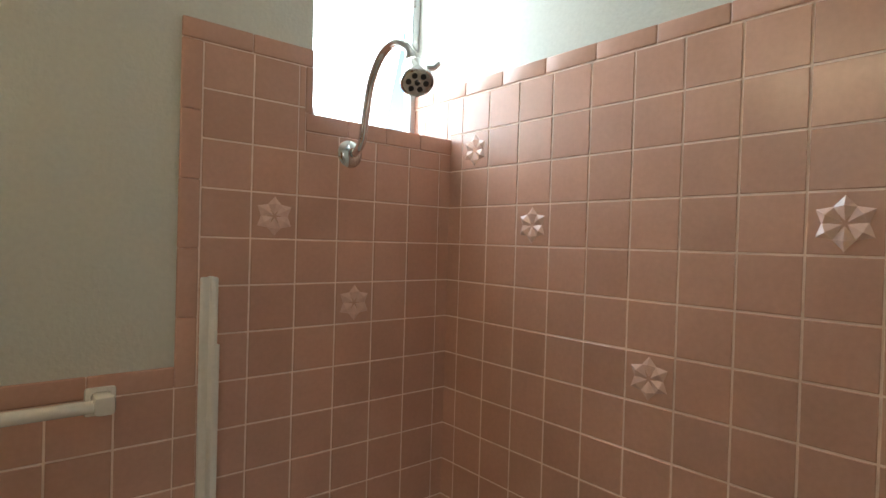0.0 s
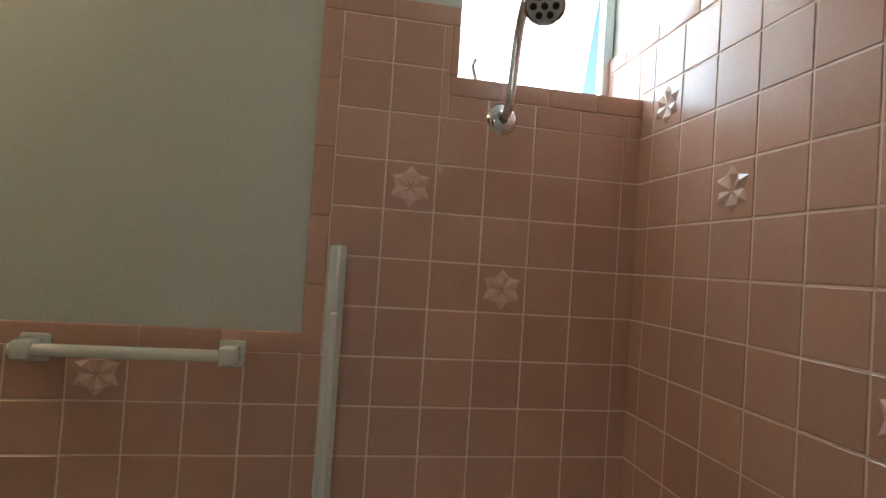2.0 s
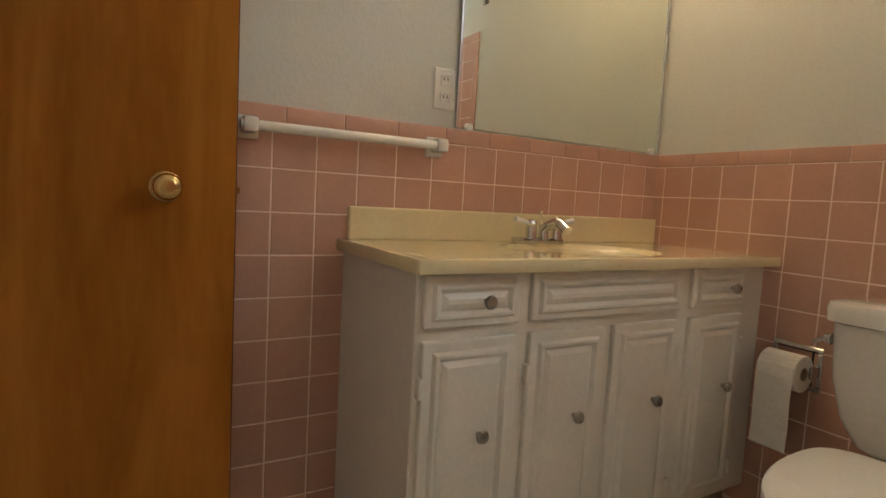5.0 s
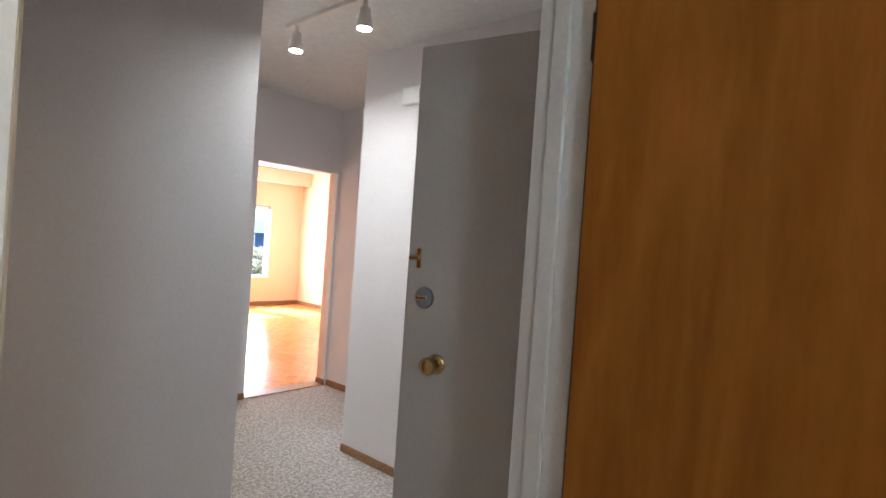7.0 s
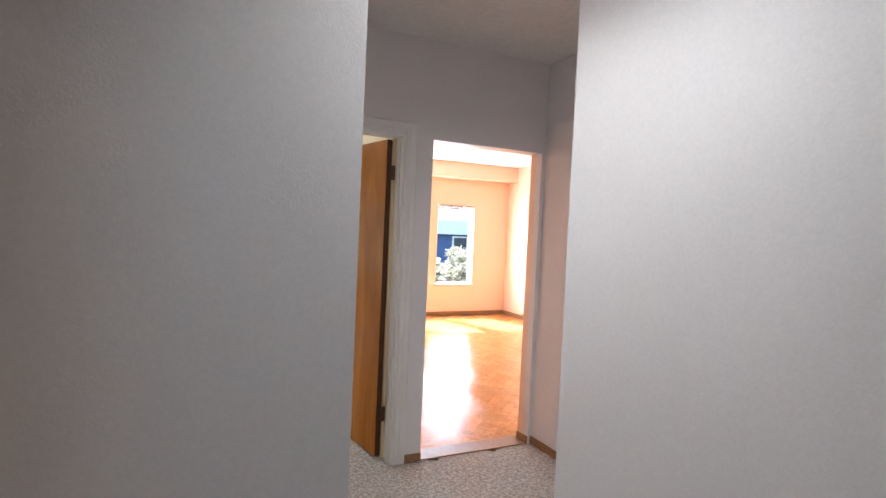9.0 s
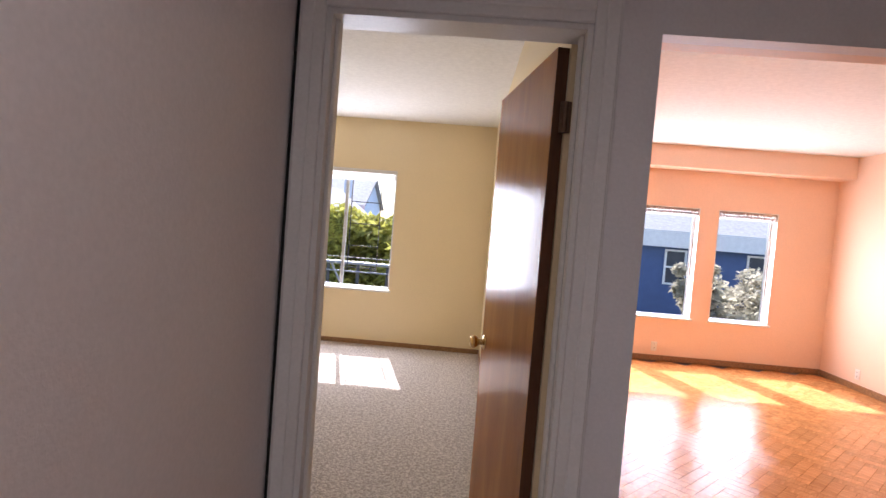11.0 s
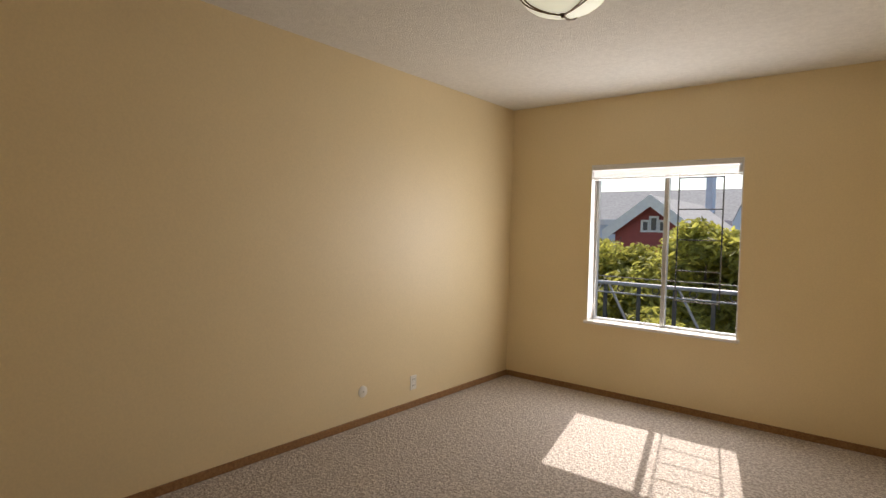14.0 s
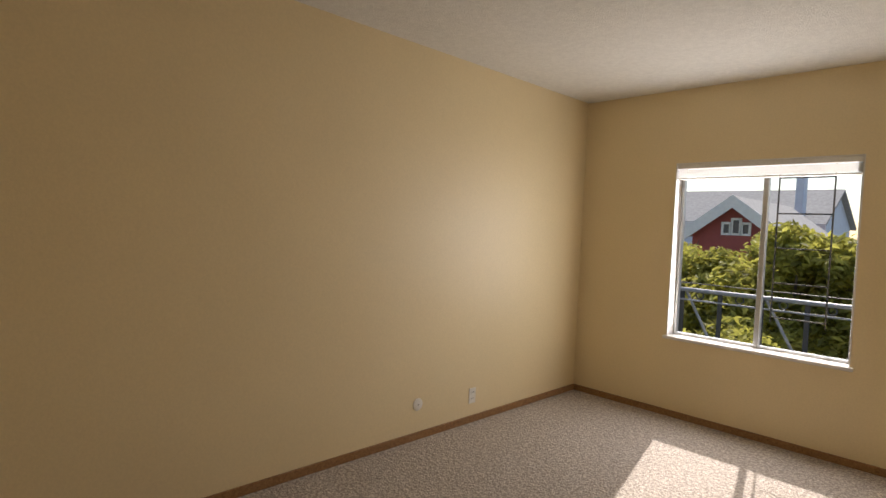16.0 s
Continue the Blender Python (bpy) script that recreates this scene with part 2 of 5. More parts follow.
def tube(bm, points, r, seg=12, cap=True):
    """A round bar through points."""
    pts = [Vector(p) for p in points]
    rings = []
    up = Vector((0.123, 0.456, 0.88)).normalized()
    for i, p in enumerate(pts):
        d = (pts[min(i + 1, len(pts) - 1)] - pts[max(i - 1, 0)]).normalized()
        s = d.cross(up).normalized()
        u = s.cross(d).normalized()
        rr = r[i] if isinstance(r, (list, tuple)) else r
        rings.append([bm.verts.new(p + rr * (math.cos(2 * math.pi * k / seg) * s + math.sin(2 * math.pi * k / seg) * u)) for k in range(seg)])
    for a, b in zip(rings, rings[1:]):
        for k in range(seg):
            bm.faces.new((a[k], a[(k + 1) % seg], b[(k + 1) % seg], b[k]))
    if cap:
        bm.faces.new(rings[0])
        bm.faces.new(rings[-1])
    return bm


def loft(bm, loops, cap_first=True, cap_last=True):
    vs = [[bm.verts.new(p) for p in lp] for lp in loops]
    n = len(vs[0])
    for a, b in zip(vs, vs[1:]):
        for k in range(n):
            bm.faces.new((a[k], a[(k + 1) % n], b[(k + 1) % n], b[k]))
    if cap_first:
        bm.faces.new(vs[0])
    if cap_last:
        bm.faces.new(vs[-1])
    return bm


def superloop(cx, cy, z, rx, ry, power=2.5, n=40):
    out = []
    for i in range(n):
        a = 2 * math.pi * i / n
        c, s = math.cos(a), math.sin(a)
        out.append(Vector((cx + rx * math.copysign(abs(c) ** (2 / power), c), cy + ry * math.copysign(abs(s) ** (2 / power), s), z)))
    return out


def to_mesh(name, bm, mat, smooth=False):
    bmesh.ops.recalc_face_normals(bm, faces=bm.faces)
    me = bpy.data.meshes.new(name)
    bm.to_mesh(me)
    bm.free()
    me.materials.append(mat)
    if smooth:
        for p in me.polygons:
            p.use_smooth = True
        me.set_sharp_from_angle(angle=radians(38))
    return me


def part(name, bm, mat, parent, label="", smooth=False):
    ob = new(name, to_mesh(name, bm, mat, smooth))
    if parent is not None:
        ob.parent = parent
        ob.matrix_parent_inverse = parent.matrix_basis.inverted()
    if label:
        tagged(ob, label=label)
    return ob


def thing(name, m, label, category, group="", kind=""):
    ob = new(name)
    ob.empty_display_size = 0.1
    ob.matrix_basis = m if isinstance(m, Matrix) else Matrix.Translation(m)
    return tagged(ob, label, category, group, kind)


def setting(name, bm, mat, label, category, smooth=False):
    return tagged(new(name, to_mesh(name, bm, mat, smooth)), label, category, kind="structure")


def wall_bm(axis, p0, p1, a0, a1, z0, z1, holes=()):
    """A wall between p0 and p1 across, running from a0 to a1 along the axis, with holes (a, a, z, z) through it."""
    bm = bmesh.new()
    aa = sorted({a0, a1, *[v for h in holes for v in h[:2]]})
    zz = sorted({z0, z1, *[v for h in holes for v in h[2:]]})
    aa = [v for v in aa if a0 <= v <= a1]
    zz = [v for v in zz if z0 <= v <= z1]
    for u, v in zip(aa, aa[1:]):
        for s, t in zip(zz, zz[1:]):
            if any(h[0] < (u + v) / 2 < h[1] and h[2] < (s + t) / 2 < h[3] for h in holes):
                continue
            if axis == "x":
                block(bm, u, v, p0, p1, s, t)
            else:
                block(bm, p0, p1, u, v, s, t)
    bmesh.ops.remove_doubles(bm, verts=bm.verts, dist=1e-5)
    inner = [f for f in bm.faces if sum(1 for e in f.edges for g in e.link_faces if g is not f and set(g.verts) == set(f.verts)) > 0]
    bmesh.ops.delete(bm, geom=inner, context="FACES")
    return bm


H = 2.58
BX, BY = 3.11, 5.80

# ---------------------------------------------------------------- bedroom structure
W0, W1, WZ0, WZ1 = 1.109, 2.307, 0.628, 2.007
bed_far = setting("wall_bedroom_window", wall_bm("x", -4.90, -4.735, -0.12, 3.256, 0, H, [(W0, W1, WZ0, WZ1)]), M_BED, "cream painted bedroom wall with a window", "wall")
setting("wall_bedroom_left", wall_bm("y", 3.126, 3.256, -4.735, -0.12, 0, H), M_BED, "long plain cream painted bedroom wall", "wall")
setting("wall_bedroom_right", wall_bm("y", -0.12, 0.02, -4.735, -0.12, 0, H), M_BED, "cream painted wall behind the open door", "wall")
setting("wall_bedroom_door_inside", wall_bm("x", -0.12, -0.06, -0.12, 3.256, 0, H, [(-0.016, 0.702, -1, 1.996)]), M_BED, "cream painted wall round the bedroom doorway", "wall")
setting("wall_hall_end", wall_bm("x", -0.06, 0.0, -1.25, 3.256, 0, H, [(-0.016, 0.702, -1, 1.996), (-1.0, -0.196, -1, 1.981)]), M_HALL, "white hall wall with bedroom doorway and wide opening", "wall")
bmf = block(bmesh.new(), -0.16, 3.256, -4.74, -0.0, -0.10, 0.0)
setting("floor_bedroom", bmf, M_CARPET, "beige looped pile bedroom carpet", "carpet")
setting("ceiling_bedroom", block(bmesh.new(), -0.119, 3.256, -4.9, -0.07, H, H + 0.1), M_CEIL, "stippled white bedroom ceiling", "ceiling")

# ---------------------------------------------------------------- hall structure
setting("wall_hall_left", wall_bm("y", 0.785, 0.905, 0.0, 1.707, 0, H), M_HALL, "plain white painted hall wall", "wall")
setting("wall_hall_vestibule", wall_bm("x", 1.587, 1.707, 0.905, 2.28, 0, H), M_HALL, "plain white painted wall facing the bathroom", "wall")
setting("wall_hall_side", wall_bm("y", 2.16, 2.28, 1.707, 3.56, 0, H, [(1.90, 2.66, -1, 2.03)]), M_HALL, "white hall side wall with a closed wooden door", "wall")
setting("wall_hall_entry_side", wall_bm("y", -0.27, -0.15, 1.37, 3.75, 0, H), M_HALL, "white hall wall ending in a corner", "wall")
setting("wall_hall_recess_end", wall_bm("x", 1.37, 1.49, -1.30, -0.27, 0, H), M_HALL, "white wall closing the recess", "wall")
setting("wall_hall_recess", wall_bm("y", -1.145, -1.03, 0.0, 1.37, 0, H, [(0.58, 1.30, -1, 2.0)]), M_HALL, "white recess wall with a cased doorway", "wall")
setting("wall_hall_bath", wall_bm("x", 3.56, 3.62, 1.0, 3.40, 0, H, [(1.17, 2.06, -1, 2.03)]), M_HALL, "white hall wall with the bathroom doorway", "wall")
setting("floor_hall", block(bmesh.new(), -1.27, 2.28, 0.0, 3.62, -0.10, 0.0), M_CARPET, "beige looped pile hall carpet", "carpet")
setting("ceiling_hall", block(block(bmesh.new(), -1.27, 2.28, -0.06, 3.62, H, H + 0.1), -0.43, 1.0, 3.62, 3.80, H, H + 0.1), M_CEIL, "stippled white hall ceiling", "ceiling")
setting("wall_hall_entrance", wall_bm("x", 3.75, 3.87, -0.43, 1.0, 0, H, [(-0.06, 0.76, -1, 2.03)]), M_HALL, "white hall wall with the entrance doorway", "wall")
setting("wall_landing", wall_bm("x", 4.70, 4.80, -0.33, 1.0, 0, H), M_HALL, "plain wall of the landing outside", "wall")
setting("wall_landing_side", wall_bm("y", -0.43, -0.33, 3.87, 4.80, 0, H), M_HALL, "plain side wall of the landing", "wall")
setting("floor_landing", block(bmesh.new(), -0.43, 1.0, 3.62, 4.80, -0.10, 0.0), M_CARPET, "carpeted landing outside the entrance", "carpet")
setting("ceiling_landing", block(bmesh.new(), -0.43, 1.0, 3.80, 4.80, H, H + 0.1), M_CEIL, "white landing ceiling", "ceiling")
# both closet walls reuse the dark brown door edge material
setting("wall_closet_back", wall_bm("y", -1.95, -1.85, 0.0, 1.47, 0, H), M_EDGE, "closet back wall in the dark brown of the door edges", "wall")
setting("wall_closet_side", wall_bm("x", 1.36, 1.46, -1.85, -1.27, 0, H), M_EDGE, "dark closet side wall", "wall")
setting("floor_closet", block(bmesh.new(), -1.95, -1.27, 0.0, 1.46, -0.10, -0.004), M_CARPET, "closet carpet", "carpet")
setting("ceiling_closet", block(bmesh.new(), -1.95, -1.27, -0.06, 1.46, H, H + 0.1), M_CEIL, "closet ceiling", "ceiling")

# ---------------------------------------------------------------- living room structure
LW = [(-1.62, -0.92), (-2.516, -1.816), (-3.442, -2.739)]
setting("wall_living_windows", wall_bm("x", -5.42, -5.25, -4.42, -0.12, 0, H, [(a, b, 0.531, 1.889) for a, b in LW]), M_LIVING, "peach painted wall with three tall windows", "wall")
setting("wall_living_right", wall_bm("y", -4.24, -4.11, -5.25, -0.06, 0, H), M_LIVING, "peach painted living room side wall", "wall")
setting("wall_living_left", wall_bm("y", -0.17, -0.125, -5.25, -0.12, 0, H), M_LIVING, "peach painted wall shared with the bedroom", "wall")
setting("wall_living_near", wall_bm("x", -0.12, -0.06, -4.42, -0.12, 0, H, [(-1.0, -0.196, -1, 1.981)]), M_LIVING, "peach painted wall round the wide opening", "wall")
setting("wall_living_near_hall", wall_bm("x", -0.06, 0.0, -4.42, -1.25, 0, H), M_LIVING, "plain wall backing the living room", "wall")
setting("ceiling_living", block(bmesh.new(), -4.24, -0.12, -5.42, -0.06, H, H + 0.1), M_CEIL, "white living room ceiling", "ceiling")
setting("soffit", block(bmesh.new(), -4.11, -0.17, -5.25, -4.97, 2.33, H, 0.004), M_LIVING, "peach painted boxed soffit above the windows", "soffit")
setting("floor_living_base", block(bmesh.new(), -4.24, -0.12, -5.42, -0.06, -0.10, -0.012), M_EDGE, "dark subfloor beneath the parquet", "floor")

# ---------------------------------------------------------------- bathroom structure
BW = -2.021
setting("wall_bath_a", wall_bm("x", BY, BY + 0.24, BX + BW - 0.12, BX, 0, H, [(BX - 0.457, BX + 1, 1.724, 2.52)]), M_BATH, "bathroom wall, grey-green paint above pink tile", "wall")
setting("wall_bath_b", wall_bm("y", BX, BX + 0.12, BY - 2.24, BY + 0.24, 0, H), M_BATH, "bathroom wall beside the bathtub", "wall")
setting("wall_bath_c", wall_bm("y", BX + BW - 0.12, BX + BW, BY - 2.12, BY, 0, H), M_BATH, "bathroom wall behind the vanity", "wall")
setting("wall_bath_d", wall_bm("x", BY - 2.18, BY - 2.12, BX + BW - 0.12, BX, 0, H, [(1.17, 2.06, -1, 2.03)]), M_BATH, "bathroom wall with the doorway", "wall")
setting("ceiling_bath", block(bmesh.new(), BX + BW - 0.12, BX + 0.12, BY - 2.18, BY + 0.24, H, H + 0.1), M_CEIL, "white bathroom ceiling", "ceiling")
floor_bath = setting("floor_bath", block(bmesh.new(), BX + BW, BX, BY - 2.18, BY, -0.10, -0.004), M_GROUT, "small mosaic tiled bathroom floor", "floor")


# ================================================================ doors and frames


def frame_boards(name, label, axis, a0, a1, top, p, side, lining=0.0, width=0.062, legs=(True, True)):
    """Casing boards with a stepped profile round an opening on the face p of a wall; side is the way they stand out. lining: the wall's depth, lined with a jamb and stop."""
    ob = thing(name, (0, 0, 0), label, "door frame", kind="structure")

    def slab(bm, u0, u1, d0, d1, z0, z1, bev=0.003):
        q = sorted((p + side * d0, p + side * d1))
        if axis == "x":
            block(bm, u0, u1, q[0], q[1], z0, z1, bev)
        else:
            block(bm, q[0], q[1], u0, u1, z0, z1, bev)

    def board(u0, u1, z0, z1, inner):
        bm = bmesh.new()
        slab(bm, u0, u1, 0.0, 0.012, z0, z1)
        if inner == "top":
            slab(bm, u0, u1, 0.012, 0.020, z0 + 0.028, z1 - 0.006, 0.004)
        elif inner == "hi":
            slab(bm, u0 + 0.028, u1 - 0.006, 0.012, 0.020, z0, z1 - 0.006, 0.004)
        else:
            slab(bm, u0 + 0.006, u1 - 0.028, 0.012, 0.020, z0, z1 - 0.006, 0.004)
        return bm

    if legs[0]:
        part("casing", board(a0 - width, a0, 0, top + width, "lo"), M_TRIM, ob)
    if legs[1]:
        part("casing", board(a1, a1 + width, 0, top + width, "hi"), M_TRIM, ob)
    part("head_casing", board(a0, a1, top, top + width, "top"), M_TRIM, ob)
    if lining:
        bm = bmesh.new()
        slab(bm, a0, a0 + 0.016, 0.0, -lining, 0, top, 0.001)
        part("jamb", bm, M_TRIM, ob)
        bm = bmesh.new()
        slab(bm, a1 - 0.016, a1, 0.0, -lining, 0, top, 0.001)
        part("jamb", bm, M_TRIM, ob)
        bm = bmesh.new()
        slab(bm, a0 + 0.016, a1 - 0.016, 0.0, -lining, top - 0.016, top, 0.001)
        part("head_jamb", bm, M_TRIM, ob)
        for u0, u1 in ((a0 + 0.016, a0 + 0.027), (a1 - 0.027, a1 - 0.016)):
            bm = bmesh.new()
            slab(bm, u0, u1, -lining * 0.30, -lining * 0.62, 0, top - 0.016, 0.003)
            part("stop", bm, M_TRIM, ob)
    return ob


frame_boards("door_frame_bedroom_hall", "white painted bedroom door casing in the hall", "x", -0.016, 0.702, 1.996, 0.0, 1, lining=0.12, width=0.072)
frame_boards("door_frame_bedroom_inside", "white painted door casing inside the bedroom", "x", -0.016, 0.702, 1.996, -0.12, -1, legs=(False, True))
frame_boards("door_frame_bath_hall", "white painted bathroom door casing in the hall", "x", 1.17, 2.06, 2.03, 3.56, -1, lining=0.12)
frame_boards("door_frame_bath_inside", "white painted door casing inside the bathroom", "x", 1.17, 2.06, 2.03, 3.68, 1, legs=(False, True), width=0.05)
frame_boards("door_frame_entry", "white painted entrance door casing", "x", -0.06, 0.76, 2.03, 3.75, -1, lining=0.12)
frame_boards("door_frame_recess", "white painted casing of the dark closet doorway", "y", 0.58, 1.30, 2.0, -1.03, 1, lining=0.115, legs=(True, False))
frame_boards("door_frame_side", "white painted casing of the closed hall door", "y", 1.90, 2.66, 2.03, 2.16, -1, lining=0.12)

# solid black strip for the shade where the bedroom casing meets the hall wall
setting("trim_gap_shade", block(bmesh.new(), 0.7755, 0.7835, 0.001, 0.006, 0, 2.07), M_BLACK, "black strip standing in for the shaded gap beside the bedroom door casing", "gap")


def knob_bm(m, r=0.027):
    return lathe(bmesh.new(), [(0, 0), (0.031, 0), (0.031, 0.004), (0.026, 0.009), (0.013, 0.012), (0.012, 0.028), (0.020, 0.034), (r, 0.044), (r, 0.052), (0.021, 0.060), (0.010, 0.063), (0, 0.062)], m, 28)


def hinge_parts(parent, places, size=0.089):
    for p in places:
        bm = bmesh.new()
        tube(bm, [(p[0], p[1], p[2] - size / 2), (p[0], p[1], p[2] + size / 2)], 0.0075, 10)
        for k in (-0.3, -0.1, 0.1, 0.3):
            tube(bm, [(p[0], p[1], p[2] + k * size - 0.001), (p[0], p[1], p[2] + k * size + 0.001)], 0.0085, 10)
        block(bm, p[0] - 0.016, p[0] + 0.016, p[1] - 0.003, p[1] + 0.003, p[2] - size / 2, p[2] + size / 2, 0.001)
        part("hinge", bm, M_BRONZE, parent, "dark bronze butt hinge", smooth=True)


def door(name, label, m, width, mat, edge, knob_sides=(1, -1), knob_mat=M_BRASS, knob_z=0.92, height=2.01, thick=0.036, inset=0.065):
    """A flush door hung at the origin of m, reaching along its x axis; y is its thickness."""
    ob = thing(name, m, label, "door")
    bm = block(bmesh.new(), 0.002, width, -thick / 2, thick / 2, 0.012, height, 0.0015)
    leaf = part("leaf", bm, mat, None)
    leaf.parent = ob
    bm = block(bmesh.new(), width, width + 0.002, -thick / 2 + 0.001, thick / 2 - 0.001, 0.013, height - 0.001)
    block(bm, 0.0, 0.002, -thick / 2 + 0.001, thick / 2 - 0.001, 0.013, height - 0.001)
    e = part("edge_band", bm, edge, None, "darker solid wood edge")
    e.parent = ob
    for sd in knob_sides:
        k = part("knob", knob_bm(Matrix.Translation((width - inset, sd * thick / 2, knob_z)) @ Matrix.Rotation(radians(-90 * sd), 4, "X")), knob_mat, None, "round polished brass knob", smooth=True)
        k.parent = ob
    bm = block(bmesh.new(), width + 0.001, width + 0.004, -0.011, 0.011, knob_z - 0.028, knob_z + 0.028, 0.0008)
    block(bm, width + 0.003, width + 0.011, -0.006, 0.006, knob_z - 0.008, knob_z + 0.008, 0.002)
    lt = part("latch", bm, M_BRASS, None, "small brass latch plate")
    lt.parent = ob
    return ob


bed_door = door("bedroom_door", "varnished brown flush wooden door standing open", pose(0.040, -0.125, 0, 0, 0, -80.6), 0.715, M_DOOR, M_EDGE, knob_z=0.965, height=1.972)
hg = thing("bedroom_door_hinges", (0.03, -0.115, 0), "dark bronze hinges on the bedroom door jamb", "hinge")
hinge_parts(hg, [(0.022, -0.112, 1.77), (0.022, -0.112, 0.28)])
bath_door = door("bathroom_door", "varnished orange-brown flush wooden door standing open", pose(1.205, 3.70, 0, 0, 0, 90.5), 0.605, M_DOOR, M_EDGE, knob_z=0.940, inset=0.135)
hg = thing("bathroom_door_hinges", (1.20, 3.69, 0), "dark bronze hinges beside the bathroom door", "hinge")
hinge_parts(hg, [(1.192, 3.690, 1.80), (1.192, 3.690, 0.28)])
side_door = door("hall_side_door", "closed varnished wooden door in the hall", pose(2.19, 2.64, 0, 0, 0, -90), 0.72, M_DOOR, M_EDGE, knob_sides=(-1,), knob_z=0.92)
hg = thing("hall_side_door_hinges", (2.17, 1.92, 0), "dark bronze hinges on the hall side door", "hinge")
hinge_parts(hg, [(2.160, 1.915, 1.80), (2.160, 1.915, 0.60)])

# entrance door, standing open beside the bathroom doorway
ang = math.degrees(math.atan2(2.955 - 3.725, 0.893 - 0.745))
entry = door("entrance_door", "grey-white painted entrance door standing open into the hall", pose(0.745, 3.725, 0, 0, 0, ang), 0.79, M_WHITE_DOOR, M_WHITE_DOOR, knob_sides=(1,), knob_z=1.033, thick=0.042, inset=0.125)


def on_entry(name, bm, mat, label="", smooth=True):
    o = part(name, bm, mat, None, label, smooth)
    o.parent = entry
    return o


ROTY = Matrix.Rotation(radians(-90), 4, "X")
on_entry("deadbolt", lathe(bmesh.new(), [(0, 0), (0.034, 0), (0.034, 0.003), (0.030, 0.009), (0, 0.010)], Matrix.Translation((0.722, 0.021, 1.229)) @ ROTY, 28), M_SATIN, "round satin grey deadbolt plate")
bm = block(bmesh.new(), 0.700, 0.744, 0.029, 0.042, 1.222, 1.236, 0.003)
on_entry("turn_piece", bm, M_CHROME)
bm = block(bmesh.new(), 0.744, 0.760, 0.021, 0.024, 1.319, 1.379, 0.003)
block(bm, 0.744, 0.784, 0.024, 0.034, 1.342, 1.358, 0.004)
on_entry("thumb_latch", bm, M_BRASS, "small brass night latch")
for hz in (1.603, 1.488, 1.420):
    on_entry("peephole", lathe(bmesh.new(), [(0, 0.001), (0.005, 0.001), (0.0055, 0.003), (0.0075, 0.003), (0.008, 0.0)], Matrix.Translation((0.354, 0.021, hz)) @ ROTY, 16), M_BRONZE, "small dark screw hole")

# ================================================================ baseboards


def baseboard(name, axis, p, side, a0, a1, h=0.052, t=0.013):
    q = sorted((p, p + side * t))
    bm = block(bmesh.new(), a0, a1, q[0], q[1], 0, h, 0.003) if axis == "x" else block(bmesh.new(), q[0], q[1], a0, a1, 0, h, 0.003)
    setting(name, bm, M_BASE, "narrow stained wood baseboard", "baseboard")


baseboard("baseboard_bedroom_window", "x", -4.735, 1, 0.02, 3.113)
baseboard("baseboard_bedroom_left", "y", 3.126, -1, -4.735, -0.39)
baseboard("baseboard_bedroom_right", "y", 0.02, 1, -4.722, -0.90)
baseboard("baseboard_hall_strip", "x", 0.0, 1, -0.196, -0.088)
baseboard("baseboard_hall_entry_side", "y", -0.15, 1, 1.37, 3.75)
baseboard("baseboard_recess", "y", -1.03, 1, 0.0, 0.515)
baseboard("baseboard_living_windows", "x", -5.25, 1, -4.097, -0.17, 0.07)
baseboard("baseboard_living_right", "y", -4.11, 1, -5.25, -0.12, 0.07)
baseboard("baseboard_opening", "y", -1.0, 1, -0.12, -0.001)
baseboard("baseboard_hall_left", "y", 0.785, -1, 0.03, 1.707)

setting("threshold", block(bmesh.new(), -1.0, -0.196, -0.15, -0.002, -0.02, 0.005, 0.002), M_BASE, "wooden threshold strip under the wide opening", "threshold")

# closet return beside the bedroom's long wall
cl = thing("closet_frame", (3.1, -0.25, 0), "white painted closet door frame beside the wall", "door frame")
part("board", block(bmesh.new(), 3.066, 3.125, -0.38, -0.121, 0, 2.03, 0.003), M_TRIM, cl)
part("casing", block(bmesh.new(), 3.046, 3.066, -0.395, -0.335, 0, 2.03, 0.004), M_TRIM, cl)
hinge_parts(cl, [(3.118, -0.388, 2.12)], 0.10)
tagged(new("wood_block", to_mesh("wood_block", block(bmesh.new(), 3.006, 3.125, -0.505, -0.395, 0, 0.115, 0.004), M_TOE)), "tan wooden block end at the closet floor", "block")

# ================================================================ windows


